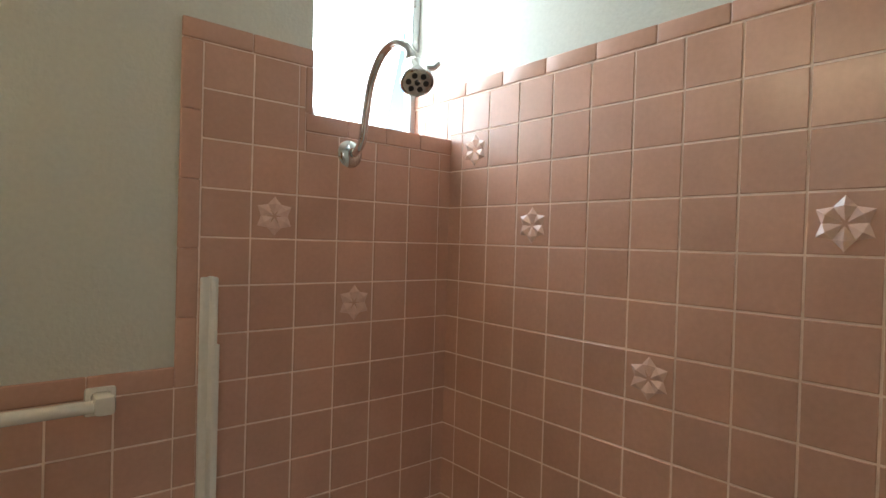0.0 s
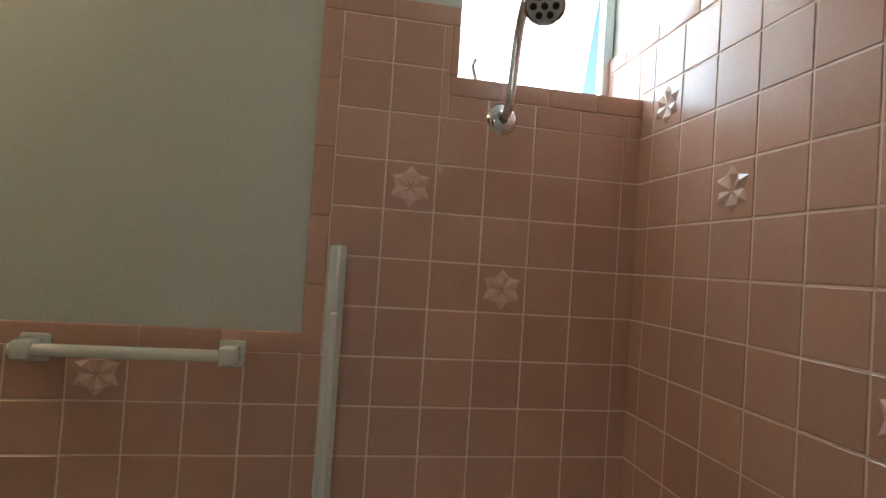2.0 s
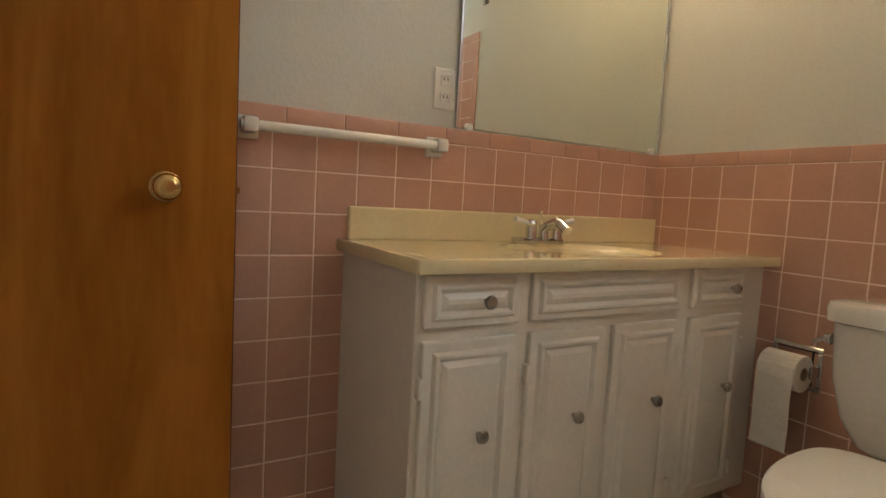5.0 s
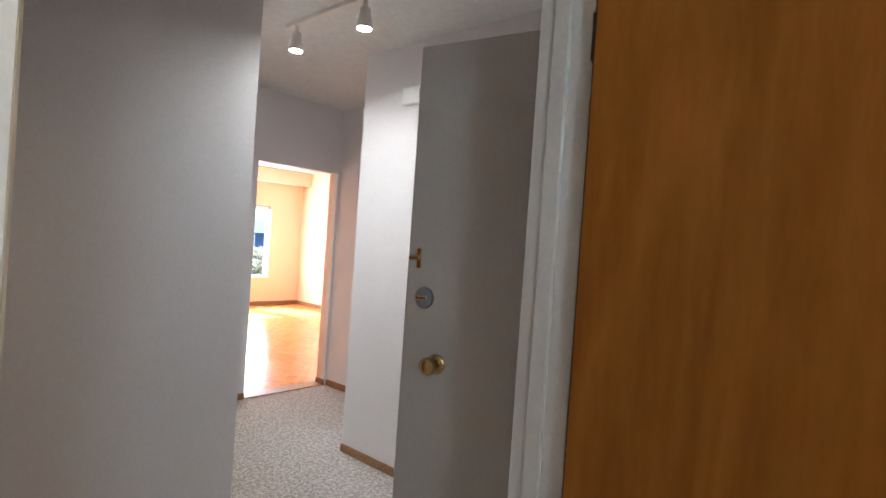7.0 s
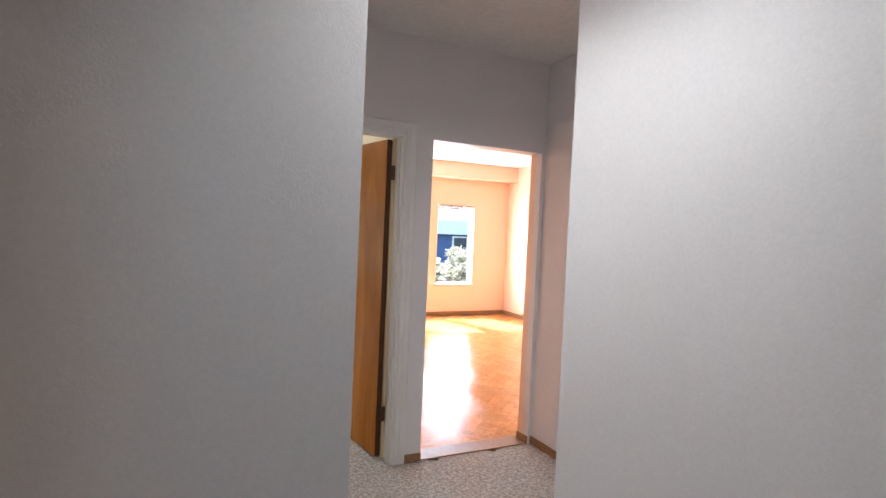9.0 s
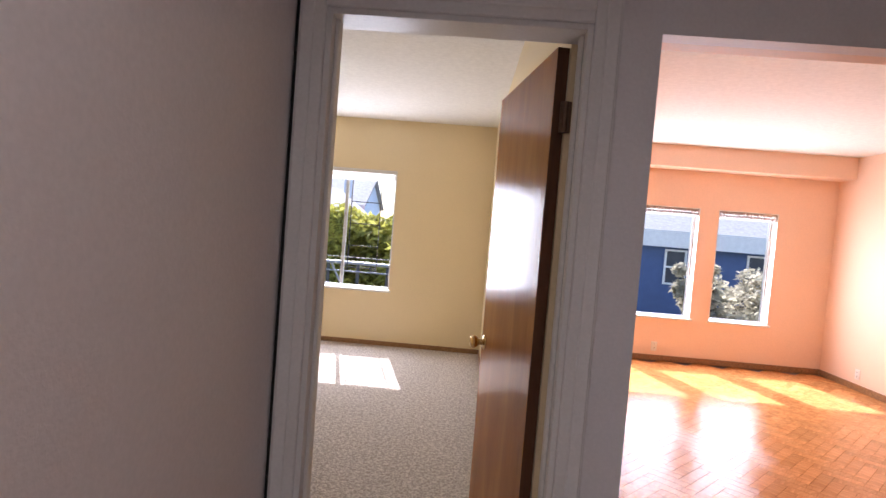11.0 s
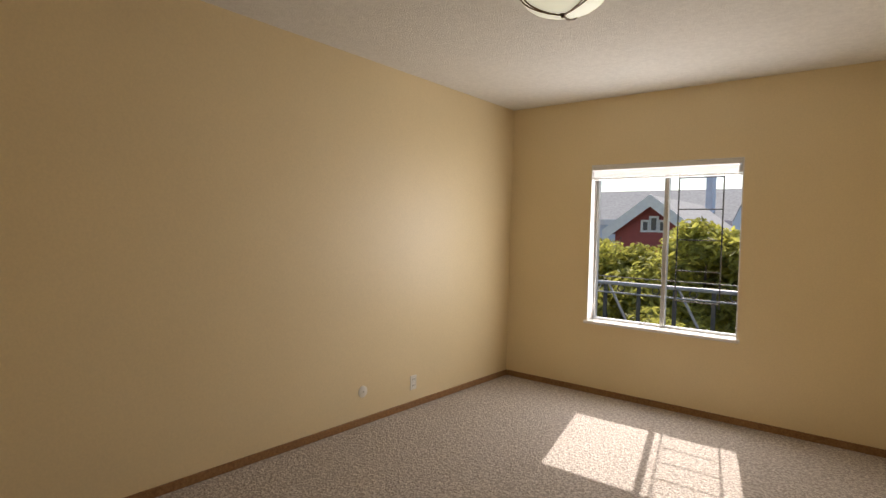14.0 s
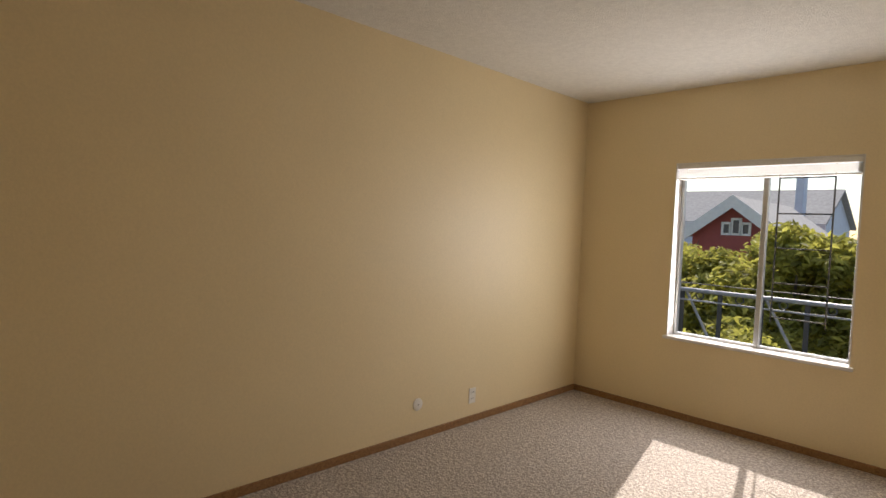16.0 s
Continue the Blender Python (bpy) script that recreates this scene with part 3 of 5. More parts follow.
def slider_window(name, label, x0, x1, z0, z1, y_in, y_out, mull, blind_drop, sill_out=0.03, blind_mat=None):
    """An aluminium sliding window set near the outer face, with sill, reveal lining and a raised blind."""
    ob = thing(name, ((x0 + x1) / 2, y_in, z0), label, "window", kind="structure")
    yf = y_out + 0.06
    part("window_sill", block(bmesh.new(), x0 - 0.02, x1 + 0.02, yf, y_in + sill_out, z0 - 0.012, z0 + 0.014, 0.005), M_TRIM, ob, "white painted sill")
    part("reveal", block(bmesh.new(), x0, x0 + 0.008, yf, y_in + 0.002, z0 + 0.014, z1), M_TRIM, ob)
    part("reveal", block(bmesh.new(), x1 - 0.008, x1, yf, y_in + 0.002, z0 + 0.014, z1), M_TRIM, ob)
    part("reveal", block(bmesh.new(), x0 + 0.008, x1 - 0.008, yf, y_in + 0.002, z1 - 0.008, z1), M_TRIM, ob)
    f = 0.022
    fr = bmesh.new()
    block(fr, x0 + 0.008, x0 + 0.008 + f, yf - 0.05, yf, z0, z1, 0.003)
    block(fr, x1 - 0.008 - f, x1 - 0.008, yf - 0.05, yf, z0, z1, 0.003)
    block(fr, x0 + 0.008 + f, x1 - 0.008 - f, yf - 0.05, yf, z0, z0 + f + 0.01, 0.003)
    block(fr, x0 + 0.008 + f, x1 - 0.008 - f, yf - 0.05, yf, z1 - f, z1, 0.003)
    part("window_frame", fr, M_ALU, ob, "grey aluminium frame")
    if mull:
        part("mullion", block(bmesh.new(), mull - 0.018, mull + 0.018, yf - 0.045, yf + 0.006, z0 + f, z1 - f, 0.004), M_ALU, ob)
        spans = [(x0 + 0.03, mull - 0.018, -0.015), (mull + 0.018, x1 - 0.03, -0.03)]
    else:
        spans = [(x0 + 0.03, x1 - 0.03, -0.02)]
    for a, b, d in spans:
        pn = part("pane", block(bmesh.new(), a, b, yf + d - 0.002, yf + d + 0.002, z0 + 0.03, z1 - 0.02), M_GLASS, ob)
        pn.visible_shadow = False
    bl = thing("window_blind", ((x0 + x1) / 2, y_in - 0.03, z1), "raised white slatted blind at the window head", "blind", "window blinds")
    part("head_rail", block(bmesh.new(), x0 + 0.01, x1 - 0.01, y_in - 0.055, y_in - 0.005, z1 - 0.045, z1 - 0.009, 0.003), blind_mat or M_PLASTIC, bl)
    n = 9
    for i in range(n):
        zz = z1 - 0.05 - (blind_drop - 0.055) * (i + 0.5) / n
        part("slat", block(bmesh.new(), x0 + 0.014, x1 - 0.014, y_in - 0.055, y_in - 0.007, zz - 0.0012, zz + 0.0012), blind_mat or M_PLASTIC, bl)
    part("bottom_rail", block(bmesh.new(), x0 + 0.012, x1 - 0.012, y_in - 0.056, y_in - 0.006, z1 - blind_drop - 0.012, z1 - blind_drop, 0.003), blind_mat or M_PLASTIC, bl)
    return ob


slider_window("window_1", "aluminium sliding bedroom window with white sill", W0, W1, WZ0, WZ1, -4.735, -4.90, 1.691, 0.115)
for i, (a, b) in enumerate(LW):
    slider_window("window_%d" % (i + 2), "tall living room window with white frame", a, b, 0.531, 1.889, -5.25, -5.42, None, 0.085, blind_mat=M_NICKEL)

# bathroom window
bw = thing("window_5", (BX - 0.23, BY + 0.18, 1.71), "small bright bathroom window with grey frame", "window", kind="structure")
wy = BY + 0.17
part("window_frame", block(bmesh.new(), BX - 0.030, BX - 0.002, wy, wy + 0.04, 1.735, 2.515, 0.003), M_ALU, bw)
part("window_frame", block(bmesh.new(), BX - 0.457, BX - 0.44, wy, wy + 0.04, 1.735, 2.515, 0.003), M_ALU, bw)
part("window_frame", block(bmesh.new(), BX - 0.44, BX - 0.030, wy, wy + 0.04, 1.730, 1.747, 0.003), M_ALU, bw)
part("window_frame", block(bmesh.new(), BX - 0.44, BX - 0.030, wy, wy + 0.04, 2.49, 2.515, 0.003), M_ALU, bw)
pn = part("pane", block(bmesh.new(), BX - 0.44, BX - 0.030, wy + 0.018, wy + 0.022, 1.747, 2.49), M_GLASS, bw)
pn.visible_shadow = False
bm = bmesh.new()
tube(bm, [(BX - 0.375, wy - 0.004, 1.747), (BX - 0.375, wy - 0.02, 1.760), (BX - 0.395, wy - 0.03, 1.815), (BX - 0.39, wy - 0.035, 1.835)], [0.008, 0.006, 0.005, 0.007], 8)
part("latch", bm, M_NICKEL, bw, "small metal window latch", smooth=True)
bm = bmesh.new()
tube(bm, [(BX - 0.034, wy - 0.01, 2.17), (BX - 0.05, wy - 0.03, 2.19), (BX - 0.035, wy - 0.03, 2.22), (BX - 0.034, wy - 0.008, 2.24)], 0.006, 8)
part("stay_bracket", bm, M_NICKEL, bw, smooth=True)

# ================================================================ bathroom fittings (placed from the tub corner)


def B(x, y, z):
    return Vector((BX + x, BY + y, z))


def bblock(bm, x0, x1, y0, y1, z0, z1, bev=0.0, seg=1):
    return block(bm, BX + x0, BX + x1, BY + y0, BY + y1, z0, z1, bev, seg)


def bpipe(points, r, seg=12):
    return tube(bmesh.new(), [B(*p) for p in points], r, seg)


def smooth_path(pts, n=6):
    out = []
    P = [Vector(p) for p in pts]
    P = [2 * P[0] - P[1]] + P + [2 * P[-1] - P[-2]]
    for i in range(1, len(P) - 2):
        for k in range(n):
            t = k / n
            a, b, c, d = P[i - 1], P[i], P[i + 1], P[i + 2]
            out.append(0.5 * ((2 * b) + (c - a) * t + (2 * a - 5 * b + 4 * c - d) * t * t + (3 * b - a - 3 * c + d) * t ** 3))
    return out + [P[-2]]


FACE_Y = Matrix.Rotation(radians(90), 4, "X")     # local z towards -y
FACE_X = Matrix.Rotation(radians(90), 4, "Y")     # local z towards +x

# bathtub
tub = thing("bathtub", B(-0.38, -0.76, 0), "white enamelled built-in bathtub along the tiled wall", "bathtub")
cx, cy = BX - 0.383, BY - 0.770
loops = [superloop(cx, cy, 0.0, 0.372, 0.760, 30), superloop(cx, cy, 0.443, 0.375, 0.762, 30), superloop(cx, cy, 0.460, 0.372, 0.759, 26), superloop(cx, cy, 0.468, 0.362, 0.749, 22),
         superloop(cx, cy, 0.468, 0.335, 0.712, 12), superloop(cx, cy, 0.455, 0.325, 0.703, 11), superloop(cx, cy, 0.22, 0.312, 0.677, 9), superloop(cx, cy, 0.09, 0.27, 0.647, 6), superloop(cx, cy, 0.075, 0.25, 0.627, 6)]
part("basin", loft(bmesh.new(), loops, False, True), M_PORC, tub, smooth=True)
part("drain", lathe(bmesh.new(), [(0.03, 0.0), (0.028, 0.004), (0, 0.003)], Matrix.Translation(B(-0.38, -0.30, 0.076)), 20), M_CHROME, tub, "chrome drain", smooth=True)

part("overflow_plate", lathe(bmesh.new(), [(0.036, 0.0), (0.036, 0.006), (0.028, 0.011), (0, 0.012)], Matrix.Translation(B(-0.33, -0.087, 0.36)) @ FACE_Y, 24), M_CHROME, tub, "round chrome overflow plate", smooth=True)

# shower
sh = thing("shower_arm", B(-0.351, 0, 1.648), "chrome gooseneck shower arm with round head", "shower")
part("flange", lathe(bmesh.new(), [(0.036, 0), (0.036, 0.003), (0.030, 0.010), (0.016, 0.016), (0.012, 0.016)], Matrix.Translation(B(-0.351, -0.008, 1.648)) @ FACE_Y, 28), M_CHROME, sh, smooth=True)
part("arm", tube(bmesh.new(), [B(*p) for p in smooth_path([(-0.351, -0.008, 1.648), (-0.351, -0.040, 1.651), (-0.351, -0.066, 1.673), (-0.351, -0.080, 1.731), (-0.351, -0.100, 1.811), (-0.351, -0.145, 1.869), (-0.351, -0.200, 1.883), (-0.351, -0.250, 1.859), (-0.356, -0.275, 1.827)])], 0.0105, 14), M_CHROME, sh, smooth=True)
hm = Matrix.Translation(B(-0.356, -0.275, 1.827)) @ Matrix.Rotation(radians(-22), 4, "Z") @ Matrix.Rotation(radians(-36), 4, "X") @ Matrix.Rotation(radians(180), 4, "X")
head = part("shower_head", lathe(bmesh.new(), [(0.010, -0.012), (0.016, -0.010), (0.018, 0.004), (0.015, 0.012), (0.022, 0.018), (0.027, 0.030), (0.030, 0.060), (0.036, 0.072), (0.036, 0.080), (0.033, 0.082), (0.031, 0.079), (0, 0.079)], hm, 28), M_CHROME, sh, smooth=True)
for k in range(7):
    a = k * math.pi / 3
    rr = 0.0 if k == 6 else 0.019
    part("spray_hole", lathe(bmesh.new(), [(0.006, 0.079), (0.006, 0.081), (0, 0.081)], hm @ Matrix.Translation((rr * math.cos(a), rr * math.sin(a), 0)), 10), M_RUBBER, head)
part("lever", tube(bmesh.new(), [hm @ Vector(p) for p in ((0.025, 0.0, 0.028), (0.045, 0.004, 0.026), (0.056, 0.012, 0.018))], [0.008, 0.006, 0.005], 8), M_CHROME, head, smooth=True)

# tub valves and spout
for vx in (-0.470, -0.371, -0.271):
    m = Matrix.Translation(B(vx, -0.008, 0.699)) @ FACE_Y
    v = thing("tub_valve", B(vx, 0, 0.699), "chrome tub valve with small cross handle", "valve", "tub valves")
    part("escutcheon", lathe(bmesh.new(), [(0.033, 0), (0.033, 0.004), (0.027, 0.012), (0.013, 0.018), (0.012, 0.040)], m, 28), M_CHROME, v, smooth=True)
    h = lathe(bmesh.new(), [(0.012, 0.034), (0.017, 0.038), (0.017, 0.052), (0.012, 0.058), (0, 0.058)], m, 20)
    for k in range(4):
        a = k * math.pi / 2 + 0.5
        tube(h, [m @ Vector((0.012 * math.cos(a), 0.012 * math.sin(a), 0.046)), m @ Vector((0.033 * math.cos(a), 0.033 * math.sin(a), 0.048))], [0.006, 0.0075], 8)
    part("handle", h, M_CHROME, v, smooth=True)
sp = thing("tub_spout", B(-0.368, 0, 0.60), "chrome tub filler spout", "spout")
part("spout_body", tube(bmesh.new(), [B(*p) for p in smooth_path([(-0.368, -0.008, 0.622), (-0.368, -0.06, 0.622), (-0.368, -0.105, 0.612), (-0.368, -0.118, 0.595), (-0.368, -0.121, 0.572)])], 0.021, 16), M_CHROME, sp, smooth=True)
part("spout_flange", lathe(bmesh.new(), [(0.03, 0), (0.03, 0.006), (0.022, 0.012)], Matrix.Translation(B(-0.368, -0.008, 0.622)) @ FACE_Y, 24), M_CHROME, sp, smooth=True)

# splash guard
sg = thing("splash_guard", B(-0.690, 0, 0.470), "white plastic tub splash guard fixed to the tiled wall", "splash guard")
prof = [(0.0, 0.470), (0.0, 1.34), (0.020, 1.34), (0.030, 1.315), (0.048, 1.235), (0.052, 1.0), (0.056, 0.80), (0.072, 0.70), (0.120, 0.63), (0.175, 0.575), (0.290, 0.505), (0.32, 0.470)]
bm = bmesh.new()
loft(bm, [[B(-0.694, -0.009 - d, z) for d, z in prof], [B(-0.687, -0.009 - d, z) for d, z in prof]])
part("fin", bm, M_PLASTIC, sg)
part("wall_strip", bblock(bmesh.new(), -0.711, -0.674, -0.022, -0.009, 0.470, 1.338, 0.004, 2), M_PLASTIC, sg)
part("bead", bblock(bmesh.new(), -0.698, -0.683, -0.066, -0.055, 0.75, 1.20, 0.004, 2), M_PLASTIC, sg)


def towel_bar(name, label, along, a0, a1, z, m):
    """A ceramic towel bar; posts at a0 and a1, standing out along -y of the pose m."""
    ob = thing(name, m, label, "towel bar", "towel bars")
    for a in (a0, a1):
        bm = block(bmesh.new(), a - 0.027, a + 0.027, -0.022, -0.008, z - 0.028, z + 0.028, 0.006, 2)
        block(bm, a - 0.018, a + 0.018, -0.075, -0.020, z - 0.016, z + 0.022, 0.009, 2)
        o = part("post", bm, M_PORC, None, "white glazed wall post", smooth=True)
        o.parent = ob
    o = part("bar", tube(bmesh.new(), [(a0 - 0.022, -0.057, z + 0.002), (a1 + 0.01, -0.057, z + 0.002)], 0.0125, 16), M_PORC, None, smooth=True)
    o.parent = ob
    return ob


towel_bar("towel_bar", "white ceramic towel bar above the toilet", "x", -1.255, -0.891, 1.101, Matrix.Translation(B(0, 0, 0)))
towel_bar("towel_bar", "white ceramic towel bar beside the vanity", "y", 0.956, 1.458, 1.090, Matrix.Translation(B(BW, -2.41, 0)) @ Matrix.Rotation(radians(90), 4, "Z"))

# toilet
tl = thing("toilet", B(-1.04, -0.35, 0), "white porcelain toilet with closed lid", "toilet")
tx = BX - 1.085


def tank_loop(z, hw, y0, y1):
    n = 10
    pts = []
    r = 0.035
    for sx, sy, a0 in ((1, 1, 0), (-1, 1, 90), (-1, -1, 180), (1, -1, 270)):
        for k in range(n):
            a = radians(a0 + 90 * k / (n - 1))
            yy = (y1 - r if sy > 0 else y0 + r) + r * math.sin(a)
            bulge = 0.020 * (1 - ((sx * (hw - r) + r * math.cos(a)) / hw) ** 2) if sy < 0 else 0
            pts.append(Vector((tx + sx * (hw - r) + r * math.cos(a), BY + yy - bulge, z)))
    return pts


part("tank", loft(bmesh.new(), [tank_loop(0.395, 0.133, -0.17, -0.03), tank_loop(0.41, 0.159, -0.185, -0.025), tank_loop(0.47, 0.189, -0.20, -0.02), tank_loop(0.56, 0.210, -0.207, -0.018), tank_loop(0.70, 0.218, -0.212, -0.015)]), M_PORC, tl, smooth=True)
part("tank_lid", loft(bmesh.new(), [tank_loop(0.70, 0.220, -0.215, -0.012), tank_loop(0.704, 0.229, -0.224, -0.012), tank_loop(0.736, 0.230, -0.225, -0.012), tank_loop(0.750, 0.229, -0.217, -0.014), tank_loop(0.755, 0.207, -0.195, -0.03)]), M_PORC, tl, smooth=True)
lv = lathe(bmesh.new(), [(0.014, 0), (0.014, 0.008), (0.009, 0.016), (0, 0.016)], Matrix.Translation(B(-1.297, -0.196, 0.655)) @ Matrix.Rotation(radians(-90), 4, "Y"), 16)
tube(lv, [B(-1.312, -0.196, 0.655), B(-1.317, -0.235, 0.648)], 0.006, 8)
part("flush_lever", lv, M_CHROME, tl, "chrome flush lever", smooth=True)


def bowl_loop(z, hw, yb, yf, n=44):
    out = []
    ym = yb - 0.14
    for i in range(n):
        a = 2 * math.pi * i / n
        c, s_ = math.cos(a), math.sin(a)
        ry = (yb - ym) if s_ > 0 else (ym - yf)
        pw = 3.2 if s_ > 0 else 2.05
        out.append(Vector((tx + hw * math.copysign(abs(c) ** (2 / pw), c), BY + ym + ry * math.copysign(abs(s_) ** (2 / pw), s_), z)))
    return out


part("bowl", loft(bmesh.new(), [bowl_loop(0.0, 0.115, -0.10, -0.56), bowl_loop(0.03, 0.11, -0.11, -0.55), bowl_loop(0.15, 0.105, -0.12, -0.52), bowl_loop(0.26, 0.145, -0.12, -0.60), bowl_loop(0.34, 0.172, -0.13, -0.66), bowl_loop(0.375, 0.178, -0.14, -0.675)]), M_PORC, tl, smooth=True)
part("seat", loft(bmesh.new(), [bowl_loop(0.378, 0.182, -0.235, -0.685), bowl_loop(0.381, 0.181, -0.232, -0.69), bowl_loop(0.392, 0.181, -0.232, -0.69), bowl_loop(0.395, 0.178, -0.235, -0.686)]), M_PLASTIC, tl, smooth=True)
part("lid", loft(bmesh.new(), [bowl_loop(0.398, 0.178, -0.235, -0.686), bowl_loop(0.401, 0.182, -0.230, -0.692), bowl_loop(0.412, 0.181, -0.230, -0.690), bowl_loop(0.418, 0.175, -0.24, -0.675), bowl_loop(0.421, 0.10, -0.30, -0.58)]), M_PLASTIC, tl, smooth=True)

# toilet brush handle beside the tub
tb = thing("toilet_brush", B(-0.905, -0.23, 0), "white plastic toilet brush in a holder on the floor", "brush")
part("holder", lathe(bmesh.new(), [(0, 0), (0.055, 0), (0.06, 0.01), (0.045, 0.13), (0.038, 0.13), (0.036, 0.02), (0, 0.02)], Matrix.Translation(B(-0.905, -0.23, 0)), 24), M_PLASTIC, tb, smooth=True)
part("handle", tube(bmesh.new(), [B(-0.905, -0.23, 0.03), B(-0.905, -0.23, 0.20), B(-0.903, -0.228, 0.32), B(-0.901, -0.225, 0.39), B(-0.900, -0.224, 0.425)], [0.008, 0.008, 0.010, 0.013, 0.009], 10), M_PLASTIC, tb, smooth=True)

# paper holder
ph = thing("toilet_paper_holder", B(-1.466, 0, 0.527), "recessed chrome toilet paper holder", "paper holder")
bm = bmesh.new()
bblock(bm, -1.534, -1.394, -0.014, -0.008, 0.572, 0.587, 0.003)
bblock(bm, -1.534, -1.394, -0.014, -0.008, 0.457, 0.472, 0.003)
bblock(bm, -1.534, -1.519, -0.014, -0.008, 0.472, 0.572, 0.003)
bblock(bm, -1.409, -1.394, -0.014, -0.008, 0.472, 0.572, 0.003)
bblock(bm, -1.409, -1.399, -0.055, -0.014, 0.502, 0.537, 0.004)
bblock(bm, -1.529, -1.519, -0.055, -0.014, 0.502, 0.537, 0.004)
part("frame", bm, M_CHROME, ph)
# no hollow here: a thin black plate gives the shade inside the holder
part("recess", bblock(bmesh.new(), -1.519, -1.409, -0.011, -0.009, 0.472, 0.572), M_BLACK, ph, "flat black plate standing in for the shaded recess")
rl = thing("toilet_paper_roll", B(-1.464, -0.062, 0.517), "half-used white toilet paper roll with hanging sheet", "toilet paper")
part("roll", lathe(bmesh.new(), [(0.019, -0.052), (0.050, -0.052), (0.052, -0.050), (0.052, 0.050), (0.050, 0.052), (0.019, 0.052), (0.019, -0.052)], Matrix.Translation(B(-1.464, -0.068, 0.515)) @ FACE_X, 32), M_PAPER, rl, smooth=True)
part("core", lathe(bmesh.new(), [(0.0185, -0.05), (0.0185, 0.0525), (0.0165, 0.0525), (0.0165, -0.05)], Matrix.Translation(B(-1.464, -0.068, 0.515)) @ FACE_X, 24), M_TOE, rl, "brown cardboard core")
sheet = [(0.0, 0.053), (-0.030, 0.043), (-0.048, 0.020), (-0.053, -0.01), (-0.053, -0.10), (-0.050, -0.16), (-0.054, -0.215), (-0.052, -0.22)]
loop = [(d, z) for d, z in sheet] + [(d - 0.0015, z) for d, z in reversed(sheet)]
bm = loft(bmesh.new(), [[B(-1.464 + sx, -0.068 + d, 0.515 + z) for d, z in loop] for sx in (-0.05, 0.05)])
part("sheet", bm, M_PAPER, rl)

# vanity


def raised_panel(bm, x, y0, y1, z0, z1, t=0.018, rail=0.034):
    """A cabinet front with a framed, raised field, facing +x from the plane x."""
    bblock(bm, x, x + t, y0, y1, z0, z1, 0.004, 2)
    g = rail
    def ring(xx, k):
        return [B(xx, y0 + k, z0 + k), B(xx, y1 - k, z0 + k), B(xx, y1 - k, z1 - k), B(xx, y0 + k, z1 - k)]
    loft(bm, [ring(x + t + 0.0005, g - 0.012), ring(x + t + 0.008, g - 0.006), ring(x + t + 0.008, g), ring(x + t + 0.0008, g + 0.008)], False, False)
    loft(bm, [ring(x + t + 0.0008, g + 0.010), ring(x + t + 0.007, g + 0.022), ring(x + t + 0.007, g + 0.023)], False, True)
    return bm


van = thing("bathroom_vanity", B(-1.72, -0.58, 0), "white painted vanity cabinet with raised-panel doors", "vanity")
bm = bblock(bmesh.new(), -2.016, -1.584, -1.203, -0.003, 0.10, 0.803, 0.003)
part("body", bm, M_VANITY, van)
part("kick_board", bblock(bmesh.new(), -2.016, -1.642, -1.197, -0.003, 0.0, 0.10), M_TOE, van, "tan recessed kick board")
XF = -1.588
for y0, y1 in ((-1.190, -0.953), (-0.918, -0.408), (-0.360, -0.120)):
    d = part("drawer_front", raised_panel(bmesh.new(), XF, y0, y1, 0.685, 0.795, rail=0.028), M_VANITY, van)
    if y1 - y0 < 0.3:
        ky = -1.050 if y0 < -1 else -0.199
        part("knob", lathe(bmesh.new(), [(0.006, 0), (0.005, 0.010), (0.013, 0.016), (0.0155, 0.022), (0.013, 0.027), (0, 0.029)], Matrix.Translation(B(XF + 0.022, ky, 0.739)) @ FACE_X, 20), M_NICKEL, d, "round nickel knob", smooth=True)
for y0, y1, ky, hy in ((-1.190, -0.953, -1.051, -1.193), (-0.918, -0.685, -0.778, -0.921), (-0.652, -0.408, -0.501, -0.405), (-0.360, -0.120, -0.201, -0.117)):
    d = part("cabinet_door", raised_panel(bmesh.new(), XF, y0, y1, 0.125, 0.659), M_VANITY, van)
    part("knob", lathe(bmesh.new(), [(0.006, 0), (0.005, 0.010), (0.013, 0.016), (0.0155, 0.022), (0.013, 0.027), (0, 0.029)], Matrix.Translation(B(XF + 0.022, ky, 0.453)) @ FACE_X, 20), M_NICKEL, d, "round nickel knob", smooth=True)
    for hz in (0.19, 0.565):
        part("hinge", bblock(bmesh.new(), XF - 0.001, XF + 0.022, hy - 0.005, hy + 0.005, hz - 0.022, hz + 0.022, 0.002), M_VANITY, d, "painted cabinet hinge")

ct = thing("vanity_counter", B(-1.71, -0.58, 0.803), "cream cultured-marble counter with sink and backsplash", "countertop")
NX, NY = 26, 56
bm = bmesh.new()
top = []
for i in range(NX + 1):
    row = []
    for j in range(NY + 1):
        x = -2.016 + (0.474) * i / NX
        y = -1.217 + (1.214) * j / NY
        r = math.hypot((x + 1.75) / 0.165, (y + 0.602) / 0.235)
        dz = -0.11 * max(0.0, 1 - r ** 3) if r < 1 else 0.0
        row.append(bm.verts.new(B(x, y, 0.829 + dz)))
    top.append(row)
for i in range(NX):
    for j in range(NY):
        bm.faces.new((top[i][j], top[i + 1][j], top[i + 1][j + 1], top[i][j + 1]))
bblock(bm, -2.016, -1.537, -1.223, -0.003, 0.803, 0.8155, 0.0)
bblock(bm, -1.55, -1.536, -1.224, -0.003, 0.799, 0.830, 0.006, 2)
